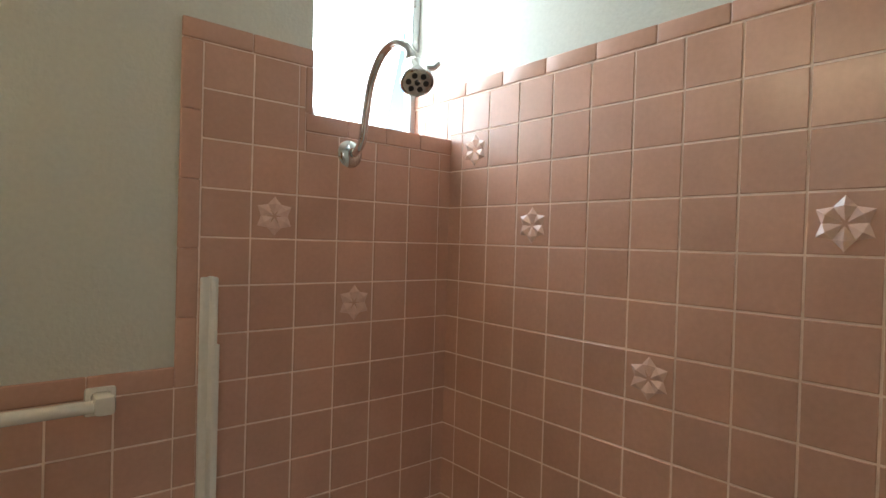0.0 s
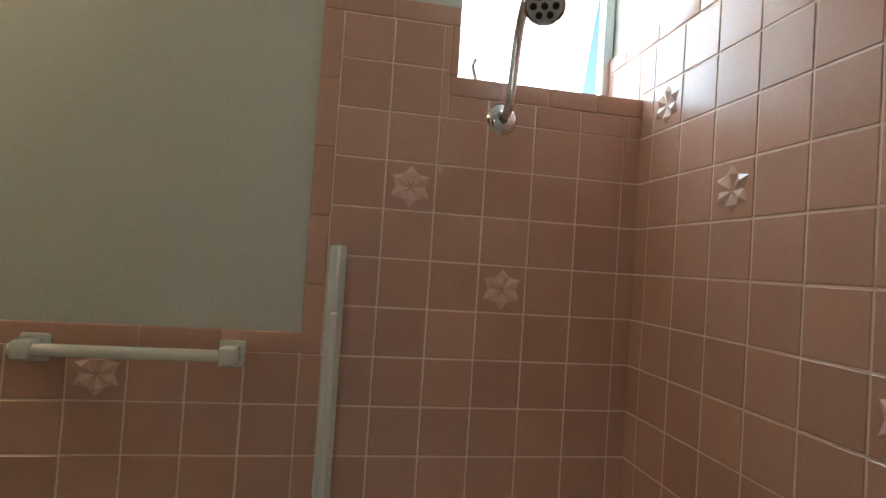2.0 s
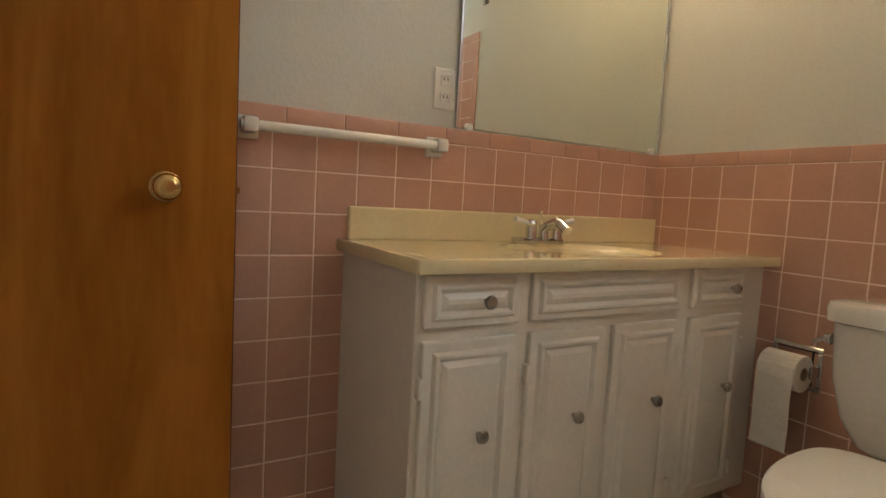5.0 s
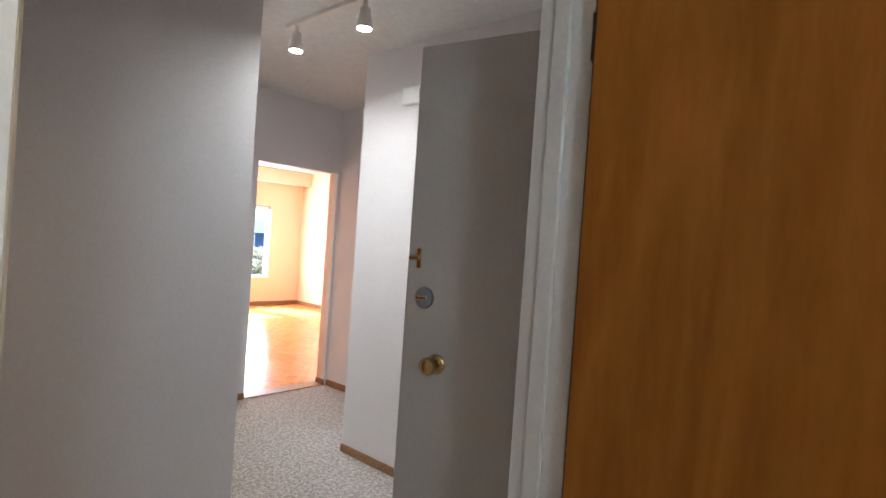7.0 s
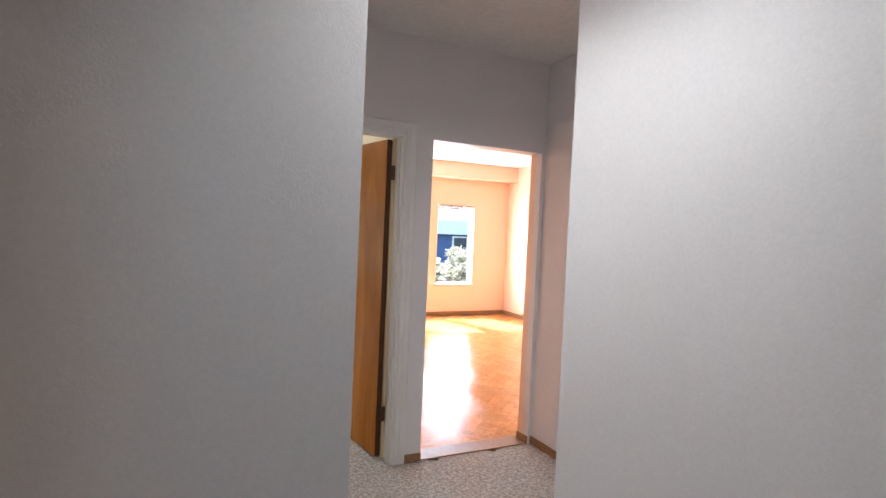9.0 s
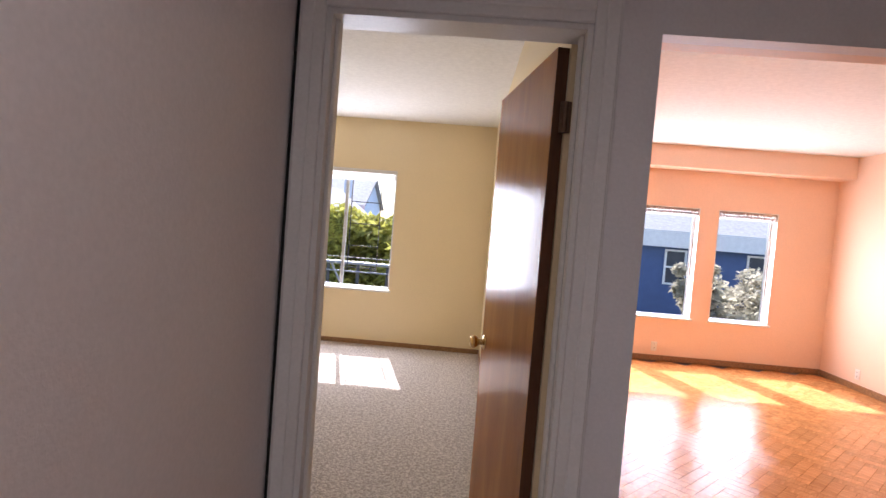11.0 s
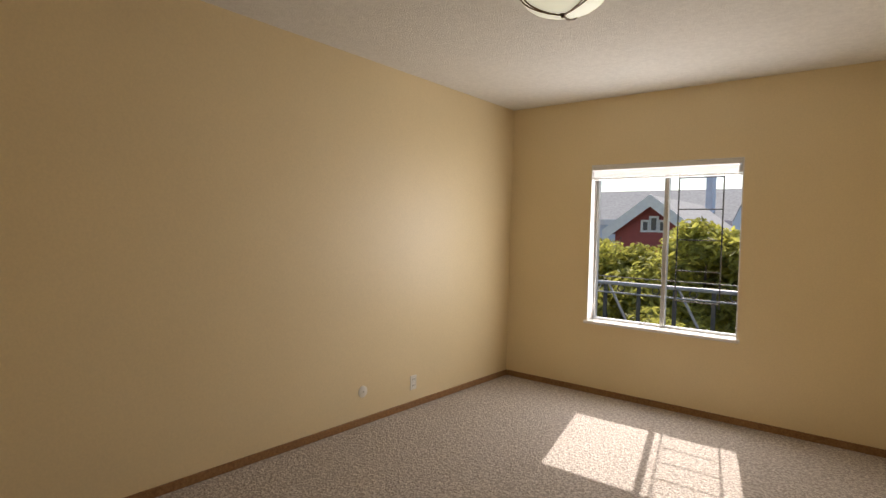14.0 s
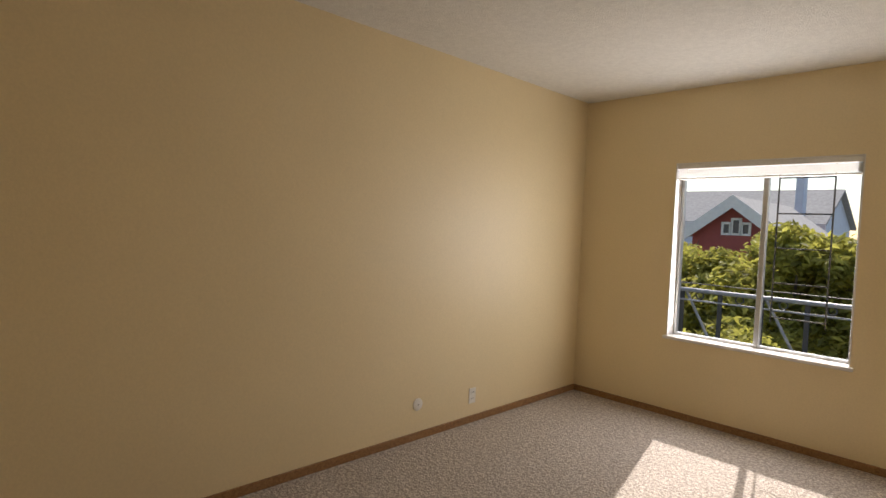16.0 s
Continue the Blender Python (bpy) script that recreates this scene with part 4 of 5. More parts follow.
bblock(bm, -2.016, -1.55, -1.224, -1.211, 0.799, 0.830, 0.005, 2)
bm.faces.ensure_lookup_table()
part("slab", bm, M_COUNTER, ct, smooth=True)
part("backsplash", bblock(bmesh.new(), -2.014, -1.993, -1.197, -0.0078, 0.828, 0.916, 0.005, 2), M_COUNTER, ct)

fc = thing("faucet", B(-1.916, -0.605, 0.829), "chrome two-handle faucet with clear acrylic handles", "faucet")
part("base_plate", bblock(bmesh.new(), -1.974, -1.920, -0.6875, -0.5176, 0.829, 0.845, 0.006, 2), M_CHROME, fc, smooth=True)
part("spout", tube(bmesh.new(), [B(*p) for p in smooth_path([(-1.916, -0.605, 0.841), (-1.916, -0.605, 0.875), (-1.86, -0.605, 0.898), (-1.851, -0.605, 0.896), (-1.816, -0.605, 0.875)])], 0.0145, 14), M_CHROME, fc, smooth=True)
part("lift_rod", tube(bmesh.new(), [B(-1.936, -0.605, 0.843), B(-1.936, -0.605, 0.918), B(-1.936, -0.605, 0.928)], [0.003, 0.003, 0.006], 8), M_CHROME, fc, smooth=True)
for hy, dy in ((-0.655, -0.062), (-0.555, 0.062)):
    part("handle_stem", lathe(bmesh.new(), [(0.017, 0), (0.016, 0.03), (0.014, 0.04), (0.017, 0.046), (0.014, 0.056), (0, 0.06)], Matrix.Translation(B(-1.916, hy, 0.843)), 18), M_CHROME, fc, smooth=True)
    part("handle", tube(bmesh.new(), [B(-1.916, hy + dy * 0.2, 0.891), B(-1.916, hy + dy * 0.8, 0.899), B(-1.916, hy + dy, 0.901)], [0.006, 0.008, 0.010], 10), M_PLASTIC, fc, "clear acrylic lever", smooth=True)

mi = thing("mirror", B(BW, -0.44, 1.16), "large frameless wall mirror above the vanity", "mirror")
part("glass", bblock(bmesh.new(), -2.019, -2.013, -0.870, -0.016, 1.156, 2.10), M_MIRROR, mi)
for yy in (-0.875, -0.014):
    part("edge_strip", bblock(bmesh.new(), -2.020, -2.009, yy - 0.005, yy + 0.005, 1.152, 2.10, 0.002), M_CHROME, mi, "chrome edge strip")
for yy in (-0.835, -0.05):
    part("clip", bblock(bmesh.new(), -2.019, -2.005, yy - 0.012, yy + 0.012, 1.148, 1.17, 0.004), M_PLASTIC, mi, "small clear clip")


def outlet(name, label, m, holes=True):
    ob = thing(name, m, label, "outlet", "wall outlets")
    o = part("plate", block(bmesh.new(), -0.035, 0.035, -0.006, 0.0, -0.057, 0.057, 0.003, 2), M_PLASTIC, None)
    o.parent = ob
    for zc in (-0.024, 0.024):
        o = part("socket", block(bmesh.new(), -0.016, 0.016, -0.0085, -0.006, zc - 0.014, zc + 0.014, 0.004, 2), M_PLASTIC, None)
        o.parent = ob
        for sx in (-0.006, 0.006):
            s2 = part("slot", block(bmesh.new(), sx - 0.0012, sx + 0.0012, -0.0093, -0.0085, zc - 0.001, zc + 0.008), M_BLACK, None)
            s2.parent = o
    return ob


outlet("outlet", "white double outlet plate beside the mirror", Matrix.Translation(B(BW, -0.919, 1.256)) @ Matrix.Rotation(radians(90), 4, "Z"))
outlet("outlet", "white outlet plate low on the cream wall", Matrix.Translation((3.126, -3.364, 0.198)) @ Matrix.Rotation(radians(-90), 4, "Z"))
outlet("outlet", "white outlet plate under the living windows", Matrix.Translation((-2.12, -5.25, 0.175)) @ Matrix.Rotation(radians(180), 4, "Z"))
outlet("outlet", "white outlet plate on the peach side wall", Matrix.Translation((-4.11, -4.62, 0.175)) @ Matrix.Rotation(radians(90), 4, "Z"))
jk = thing("cable_jack", (3.126, -2.827, 0.238), "small round white cable cover on the wall", "jack")
part("cover", lathe(bmesh.new(), [(0.042, 0), (0.042, 0.004), (0.036, 0.008), (0, 0.009)], Matrix.Translation((3.126, -2.827, 0.238)) @ Matrix.Rotation(radians(-90), 4, "Y"), 24), M_PLASTIC, jk, smooth=True)
part("screw", lathe(bmesh.new(), [(0.006, 0.008), (0.006, 0.0105), (0, 0.011)], Matrix.Translation((3.126, -2.827, 0.238)) @ Matrix.Rotation(radians(-90), 4, "Y"), 10), M_NICKEL, jk)

# curtain rod over the tub
cr = thing("curtain_rod", B(-0.80, 0, 2.06), "dark metal shower curtain rod above the tub", "curtain rod")
part("rod", bpipe([(-0.80, -0.012, 2.06), (-0.80, -2.10, 2.06)], 0.0125, 14), M_NICKEL, cr, smooth=True)
for yy in (0.0, -2.12):
    sgn = -1 if yy == 0 else 1
    part("bracket", bblock(bmesh.new(), -0.822, -0.778, *sorted((yy, yy + sgn * 0.012)), 2.02, 2.10, 0.003), M_NICKEL, cr)

# ================================================================ lamps
lamp = thing("ceiling_light", (1.523, -2.587, H), "frosted glass bowl ceiling light with bronze straps", "ceiling light")
part("base", lathe(bmesh.new(), [(0.0, H), (0.10, H), (0.10, H - 0.019), (0.0, H - 0.019)], Matrix.Translation((1.523, -2.587, 0)), 28), M_BRONZE, lamp)
bowl = [(0.205, H - 0.028), (0.20, H - 0.046), (0.185, H - 0.065), (0.155, H - 0.087), (0.11, H - 0.105), (0.06, H - 0.117), (0.0, H - 0.121)]
part("glass_bowl", lathe(bmesh.new(), bowl, Matrix.Translation((1.523, -2.587, 0)), 48), M_FROST, lamp, "lit frosted glass bowl", smooth=True)
for k in range(3):
    a = radians(40 + 120 * k)
    for w in (-0.10, 0.10):
        pts = []
        for i, (r, h) in enumerate([(0.215, H - 0.025)] + [(r + 0.006, h - 0.004) for r, h in bowl[1:-1]] + [(0.012, H - 0.127)]):
            spread = w * (0.15 + 0.85 * r / 0.21)
            pts.append(Vector((1.523 + r * math.cos(a + spread), -2.587 + r * math.sin(a + spread), h)))
        part("strap", tube(bmesh.new(), pts, 0.0038, 8), M_BRONZE, lamp, "bronze strap", smooth=True)
part("finial", lathe(bmesh.new(), [(0.0, H - 0.141), (0.008, H - 0.139), (0.010, H - 0.133), (0.006, H - 0.129), (0.018, H - 0.124), (0.018, H - 0.122)], Matrix.Translation((1.523, -2.587, 0)), 16), M_BRONZE, lamp, smooth=True)

vl = thing("vanity_light", B(BW, -0.44, 2.24), "warm vanity light bar above the mirror", "wall light")
part("back_plate", bblock(bmesh.new(), -2.020, -1.996, -0.72, -0.16, 2.20, 2.29, 0.006, 2), M_CHROME, vl)
for gy in (-0.63, -0.44, -0.25):
    part("globe", lathe(bmesh.new(), [(0.018, -0.06), (0.035, -0.05), (0.055, -0.02), (0.058, 0.01), (0.048, 0.035), (0.025, 0.052), (0, 0.056)], Matrix.Translation(B(-1.936, gy, 2.245)) @ FACE_X, 20), M_GLOBE, vl, "lit frosted globe", smooth=True)
tr = thing("track_light", (0.44, 1.9, H), "white ceiling track with lit spot heads", "track light")
part("track", block(bmesh.new(), 0.422, 0.458, 1.38, 2.58, H - 0.022, H, 0.003), M_PLASTIC, tr)
for ty in (1.465, 2.056):
    hd = part("spot_head", lathe(bmesh.new(), [(0.012, H - 0.022), (0.012, H - 0.06), (0.026, H - 0.065), (0.030, H - 0.10), (0.040, H - 0.135), (0.040, H - 0.165), (0.036, H - 0.165), (0.034, H - 0.14)], Matrix.Translation((0.44, ty, 0)), 24), M_PLASTIC, tr, smooth=True)
    part("bulb", lathe(bmesh.new(), [(0.034, H - 0.150), (0.02, H - 0.158), (0, H - 0.16)], Matrix.Translation((0.44, ty, 0)), 20), M_BULB, hd, "lit warm bulb", smooth=True)

ch = thing("door_chime", (-0.15, 1.85, 2.26), "white door chime box high on the hall wall", "door chime")
part("box", block(bmesh.new(), -0.15, -0.105, 1.767, 1.937, 2.21, 2.31, 0.005, 2), M_PLASTIC, ch)
part("grille", block(bmesh.new(), -0.105, -0.103, 1.787, 1.917, 2.23, 2.29, 0.0), M_TRIM, ch)
st = thing("strike_plate", (-1.045, 0.597, 0.96), "dark bronze strike plate on the closet jamb", "strike plate")
part("plate", block(bmesh.new(), -1.065, -1.031, 0.5965, 0.599, 0.93, 0.99, 0.001), M_BRONZE, st)

# ================================================================ outside
M_GROUND = material("street_and_gardens", (0.13, 0.13, 0.10), 0.95, 0.3, 0.4, 0.02, 3)
def leaf_material(name, color, var):
    """Thin leaves: the light that falls on one side also shows through the other."""
    m = material(name, color, 0.6, var, 1.2, island="island")
    n, l = m.node_tree.nodes, m.node_tree.links
    b, out = n["Principled BSDF"], n["Material Output"]
    tr_ = n.new("ShaderNodeBsdfTranslucent")
    l.new(b.inputs["Base Color"].links[0].from_socket, tr_.inputs["Color"])
    mx = n.new("ShaderNodeMixShader")
    mx.inputs[0].default_value = 0.5
    l.new(b.outputs[0], mx.inputs[1])
    l.new(tr_.outputs[0], mx.inputs[2])
    l.new(mx.outputs[0], out.inputs["Surface"])
    return m


M_LEAF = leaf_material("sunlit_shrub_leaves", (0.46, 0.44, 0.10), 0.35)
M_BLOSSOM = leaf_material("pale_blossom_leaves", (0.50, 0.46, 0.34), 0.3)
M_BARK = material("grey_bark", (0.16, 0.12, 0.09), 0.9, 0.2, 8, 0.01, 30)
M_RED = material("barn_red_siding", (0.36, 0.085, 0.075), 0.7, 0.08, 3, 0.004, 14)
M_BLUE = material("slate_blue_siding", (0.075, 0.12, 0.25), 0.7, 0.08, 3, 0.004, 14)
M_PALE = material("pale_blue_siding", (0.60, 0.68, 0.78), 0.7, 0.05, 3)
M_WHITEWOOD = material("white_exterior_trim", (0.80, 0.80, 0.78), 0.6, 0.05, 5)
M_SHINGLE = material("grey_roof_shingles", (0.34, 0.34, 0.33), 0.9, 0.15, 6, 0.02, 12)
M_IRON = material("dark_iron_rail", (0.06, 0.06, 0.06), 0.5, 0.1, 20)
M_PIPE = material("galvanised_pipe", (0.36, 0.37, 0.38), 0.45, 0.08, 15, metal=0.4)
M_WIN = material("dark_window_glass", (0.05, 0.06, 0.08), 0.1, 0.1, 3)

GZ = -3.4
bm = bmesh.new()
bmesh.ops.create_grid(bm, x_segments=2, y_segments=2, size=1500, matrix=Matrix.Translation((0, 0, GZ)))
setting("ground", bm, M_GROUND, "street and garden ground below the windows", "ground")


def house(name, label, x0, x1, y0, y1, eave, ridge, wall_mat, windows, ridge_axis="y", over=0.45, barge=0.35):
    """A gabled house; the gable (ridge along y) or the eaves (ridge along x) face +y. windows: x, z, width, height on that front."""
    ob = thing(name, ((x0 + x1) / 2, (y0 + y1) / 2, GZ), label, "house")
    bm = block(bmesh.new(), x0, x1, y0, y1, GZ, eave)
    xm, ym = (x0 + x1) / 2, (y0 + y1) / 2
    if ridge_axis == "y":
        loft(bm, [[Vector((x0, y1, eave)), Vector((x1, y1, eave)), Vector((xm, y1, ridge))], [Vector((x0, y0, eave)), Vector((x1, y0, eave)), Vector((xm, y0, ridge))]])
    else:
        loft(bm, [[Vector((x0, y1, eave)), Vector((x0, y0, eave)), Vector((x0, ym, ridge))], [Vector((x1, y1, eave)), Vector((x1, y0, eave)), Vector((x1, ym, ridge))]])
    part("wall", bm, wall_mat, ob)
    bm = bmesh.new()
    t = 0.14
    if ridge_axis == "y":
        k = (ridge - eave) / (xm - x0)
        for s, xe in ((-1, x0), (1, x1)):
            xo = xe + s * over
            zo = eave - over * k
            loft(bm, [[Vector((xm, y, ridge + 0.02)), Vector((xo, y, zo + 0.02)), Vector((xo, y, zo + 0.02 + t)), Vector((xm, y, ridge + 0.02 + t))] for y in (y1 + over, y0 - over)])
        part("roof", bm, M_SHINGLE, ob)
        for s, xe in ((-1, x0), (1, x1)):
            xo = xe + s * over
            zo = eave - over * k
            bm = loft(bmesh.new(), [[Vector((xm, y, ridge - barge)), Vector((xo, y, zo - barge)), Vector((xo, y, zo + t + 0.05)), Vector((xm, y, ridge + t + 0.05))] for y in (y1 + over + 0.01, y1 + over + 0.07)])
            part("bargeboard", bm, M_WHITEWOOD, ob, "white bargeboard")
    else:
        k = (ridge - eave) / (y1 - ym)
        for s, ye in ((1, y1), (-1, y0)):
            yo = ye + s * over
            zo = eave - over * k
            loft(bm, [[Vector((x, ym, ridge + 0.02)), Vector((x, yo, zo + 0.02)), Vector((x, yo, zo + 0.02 + t)), Vector((x, ym, ridge + 0.02 + t))] for x in (x0 - over, x1 + over)])
        part("roof", bm, M_SHINGLE, ob)
        zo = eave - over * k
        part("fascia", block(bmesh.new(), x0 - over, x1 + over, y1 + over, y1 + over + 0.06, zo - barge, zo + t + 0.02), M_WHITEWOOD, ob, "white eaves board")
    for wx, wz, ww, wh in windows:
        w = part("window", block(bmesh.new(), wx - ww / 2, wx + ww / 2, y1 + 0.002, y1 + 0.03, wz - wh / 2, wz + wh / 2), M_WIN, ob)
        fr = bmesh.new()
        b = 0.09
        block(fr, wx - ww / 2 - b, wx - ww / 2, y1, y1 + 0.08, wz - wh / 2 - b, wz + wh / 2 + b)
        block(fr, wx + ww / 2, wx + ww / 2 + b, y1, y1 + 0.08, wz - wh / 2 - b, wz + wh / 2 + b)
        block(fr, wx - ww / 2, wx + ww / 2, y1, y1 + 0.08, wz + wh / 2, wz + wh / 2 + b)
        block(fr, wx - ww / 2, wx + ww / 2, y1, y1 + 0.08, wz - wh / 2 - b, wz - wh / 2)
        if wh > 0.8:
            block(fr, wx - ww / 2, wx + ww / 2, y1 + 0.03, y1 + 0.07, wz - 0.04, wz + 0.04)
        part("window_frame", fr, M_WHITEWOOD, w, "white window frame")
    return ob


house("red_house", "barn-red gabled house with white bargeboards", 6.75, 10.2, -33.0, -25.3, 1.75, 3.05, M_RED, [(8.42, 1.92, 0.24, 0.55), (8.80, 1.83, 0.22, 0.38), (8.04, 1.83, 0.22, 0.38)])
back = house("pale_house", "pale blue house behind with a long grey roof", 7.6, 17.5, -44, -36, 2.4, 4.45, M_PALE, [(8.2, 1.6, 0.5, 0.9)], ridge_axis="x", over=0.3, barge=0.2)
part("chimney", block(bmesh.new(), 8.55, 8.95, -37.0, -36.2, 2.0, 5.55, 0.03), M_PALE, back, "tall pale blue chimney stack")
blue = house("blue_house", "slate-blue house with white eaves and sash windows", -17.5, -8.0, -33, -25.0, 2.15, 4.1, M_BLUE, [(-9.75, 0.35, 0.85, 1.5), (-13.6, 0.35, 0.85, 1.5), (-6.6, 0.35, 0.8, 1.4)], ridge_axis="x", over=0.5, barge=0.62)
part("vent_pipe", tube(bmesh.new(), [(-10.9, -28, 3.0), (-10.9, -28, 4.9)], 0.09, 12), M_PIPE, blue)
house("far_blue_house", "distant pale house with a low roof", -24, -18.6, -40, -33, 2.6, 4.2, M_PALE, [(-20.5, 1.6, 0.8, 1.1)], ridge_axis="x", over=0.3, barge=0.3)


def leaf_cloud(name, mat, parent, centers, n, size, rng):
    """Many small bent leaves scattered through uneven clumps."""
    verts, faces = [], []
    for _ in range(n):
        c, r = centers[rng.randrange(len(centers))]
        d = Vector((rng.gauss(0, 1), rng.gauss(0, 1), rng.gauss(0, 1))).normalized() * (r * rng.uniform(0.35, 1.25))
        d.z *= 0.8
        p = Vector(c) + d
        q = Euler((rng.uniform(-1.1, 1.1), rng.uniform(-1.1, 1.1), rng.uniform(0, 6.28))).to_matrix()
        s = size * rng.uniform(0.6, 1.4)
        k = len(verts)
        for a, b, h in ((0, -1.2, 0), (0.5, 0, 0.18), (0, 1.2, 0), (-0.5, 0, 0.18)):
            verts.append(p + q @ Vector((a * s, b * s, h * s)))
        faces.append((k, k + 1, k + 2, k + 3))
    me = bpy.data.meshes.new(name)
    me.from_pydata(verts, [], faces)
    me.materials.append(mat)
    ob = new(name, me)
    ob.parent = parent
    ob.matrix_parent_inverse = parent.matrix_basis.inverted()
    return ob


def tree(name, label, x, y, top, spread, mat, seed, n=5000, size=0.09, clumps=16, low=0.45):
    rng = random.Random(seed)
    ob = thing(name, (x, y, GZ), label, "tree", "garden trees")
    bm = bmesh.new()
    h = top - GZ
    tube(bm, [(x, y, GZ), (x + 0.1, y, GZ + 0.3 * h), (x - 0.05, y + 0.1, GZ + 0.6 * h)], [0.16, 0.12, 0.07], 10)
    centers = []
    for i in range(clumps):
        a = rng.uniform(0, 6.28)
        r = spread * math.sqrt(rng.uniform(0, 1))
        z = GZ + h * rng.uniform(low, 1.0) - 0.25 * (r / spread) * h * 0.3
        rad = spread * rng.uniform(0.22, 0.40)
        p = (x + r * math.cos(a), y + r * math.sin(a), min(z, top - rad * 0.6))
        centers.append((p, rad))
        if i % 2 == 0:
            tube(bm, [(x, y, GZ + 0.4 * h), ((x + p[0]) / 2, (y + p[1]) / 2, (GZ + 0.45 * h + p[2]) / 2 + 0.1), p], [0.06, 0.04, 0.015], 6)
    part("trunk", bm, M_BARK, ob)
    leaf_cloud("crown", mat, ob, centers, n, size, rng)


tree("garden_tree", "sunlit yellow-green bushy tree below the window", 8.3, -17.0, 1.15, 2.0, M_LEAF, 1, 14000, 0.10, 30)
tree("garden_tree", "sunlit yellow-green bushy tree below the window", 6.4, -16.5, 1.05, 1.8, M_LEAF, 2, 14000, 0.10, 28)
tree("garden_tree", "tall green bushy tree beside the red house", 4.4, -17.5, 1.7, 1.7, M_LEAF, 3, 14000, 0.10, 28)
tree("garden_tree", "tall green bushy tree beside the red house", 2.6, -17.0, 1.5, 1.7, M_LEAF, 4, 12000, 0.10, 26)
tree("garden_tree", "sunlit green bushy tree with gaps", 9.8, -17.5, 1.55, 1.5, M_LEAF, 5, 11000, 0.10, 26)
tree("garden_tree", "dark green shrub under the rail", 5.2, -14.0, -0.6, 1.8, M_LEAF, 6, 6000)
tree("garden_tree", "dark green shrub under the rail", 7.6, -14.0, -0.7, 1.8, M_LEAF, 7, 6000)
tree("garden_tree", "pale blossoming shrub before the blue house", -9.2, -18.5, 0.35, 1.4, M_BLOSSOM, 8, 3600, 0.11, 26)
tree("garden_tree", "pale blossoming shrub before the blue house", -7.9, -18.0, 1.0, 0.9, M_BLOSSOM, 9, 2200, 0.11, 22)
tree("garden_tree", "pale blossoming shrub before the blue house", -11.0, -19.5, 0.7, 1.5, M_BLOSSOM, 10, 3600, 0.11, 26)

# pipe rail and lattice across the garden
rail = thing("garden_fence", (5.0, -12.0, GZ), "grey pipe rail fence with dark posts and braces", "fence")
part("top_rail", tube(bmesh.new(), [(1.2, -12.0, 0.33), (7.6, -12.0, 0.33)], 0.045, 10), M_PIPE, rail)
part("lower_rail", tube(bmesh.new(), [(1.2, -12.0, 0.12), (7.6, -12.0, 0.12)], 0.02, 8), M_PIPE, rail)
part("upper_wire", tube(bmesh.new(), [(1.2, -12.0, 0.47), (7.6, -12.0, 0.47)], 0.01, 6), M_IRON, rail)
for i in range(9):
    px = 1.4 + 0.75 * i
    part("post", block(bmesh.new(), px - 0.04, px + 0.04, -12.09, -12.05, GZ, 0.36), M_IRON, rail)
    if i % 2:
        part("brace", tube(bmesh.new(), [(px - 0.05, -12.1, 0.32), (px - 0.62, -12.1, -0.75)], 0.028, 6), M_PIPE, rail)
    part("scroll", lathe(bmesh.new(), [(0.07, -0.012), (0.085, 0), (0.07, 0.012), (0.06, 0), (0.07, -0.012)], Matrix.Translation((px + 0.37, -12.0, 0.23)) @ FACE_Y, 16), M_IRON, rail)

# escape ladder hung outside the bedroom window
ld = thing("escape_ladder", (1.45, -5.35, 0.75), "thin dark metal escape ladder hanging outside the window", "ladder")
for lx in (1.372, 1.74):
    part("side_rail", tube(bmesh.new(), [(lx, -5.35, 0.78), (lx, -5.35, 2.6)], 0.0065, 8), M_IRON, ld)
for lz in (0.82, 1.096, 1.374, 1.648, 1.93, 2.21, 2.49):
    part("rung", tube(bmesh.new(), [(1.372, -5.35, lz), (1.740, -5.35, lz)], 0.006, 8), M_IRON, ld)
part("wall_hook", tube(bmesh.new(), [(1.372, -5.35, 2.6), (1.372, -5.2, 2.62), (1.245, -4.89, 2.62)], 0.0065, 8), M_IRON, ld)
part("wall_hook", tube(bmesh.new(), [(1.740, -5.35, 2.6), (1.740, -5.2, 2.62), (1.60, -4.89, 2.62)], 0.0065, 8), M_IRON, ld)
for a, b in (((8.7, -36.3, 5.4), (-10.9, -28, 4.8)), ((9.9, -25.25, 1.3), (2.9, -4.905, 0.1)), ((7.6, -25.25, 0.9), (-8.1, -24.95, 1.4)), ((7.7, -25.25, 0.3), (-8.2, -24.95, 0.9))):
    wv = thing("overhead_wire", a, "thin dark overhead cable crossing the street", "cable", "overhead cables")
    pts = [Vector(a).lerp(Vector(b), k / 14) - Vector((0, 0, 0.5 * math.sin(math.pi * k / 14))) for k in range(15)]
    part("cable", tube(bmesh.new(), pts, 0.012, 6), M_IRON, wv)

# ================================================================ tiles, planks and other pieces
T = 0.1065
TA, TB, OFF_A, OFF_B = 0.1105, 0.109, 0.051, 0.062
ROW0 = 1.105


def tile_mesh(name):
    bm = bmesh.new()
    s = T / 2 - 0.0011
    loft(bm, [[Vector((a * (s - k), h, c * (s - k))) for a, c in ((-1, -1), (1, -1), (1, 1), (-1, 1))] for h, k in ((0.0, 0.0), (-0.0055, 0.0), (-0.0078, 0.0022))], False, True)
    return to_mesh(name, bm, M_TILE)


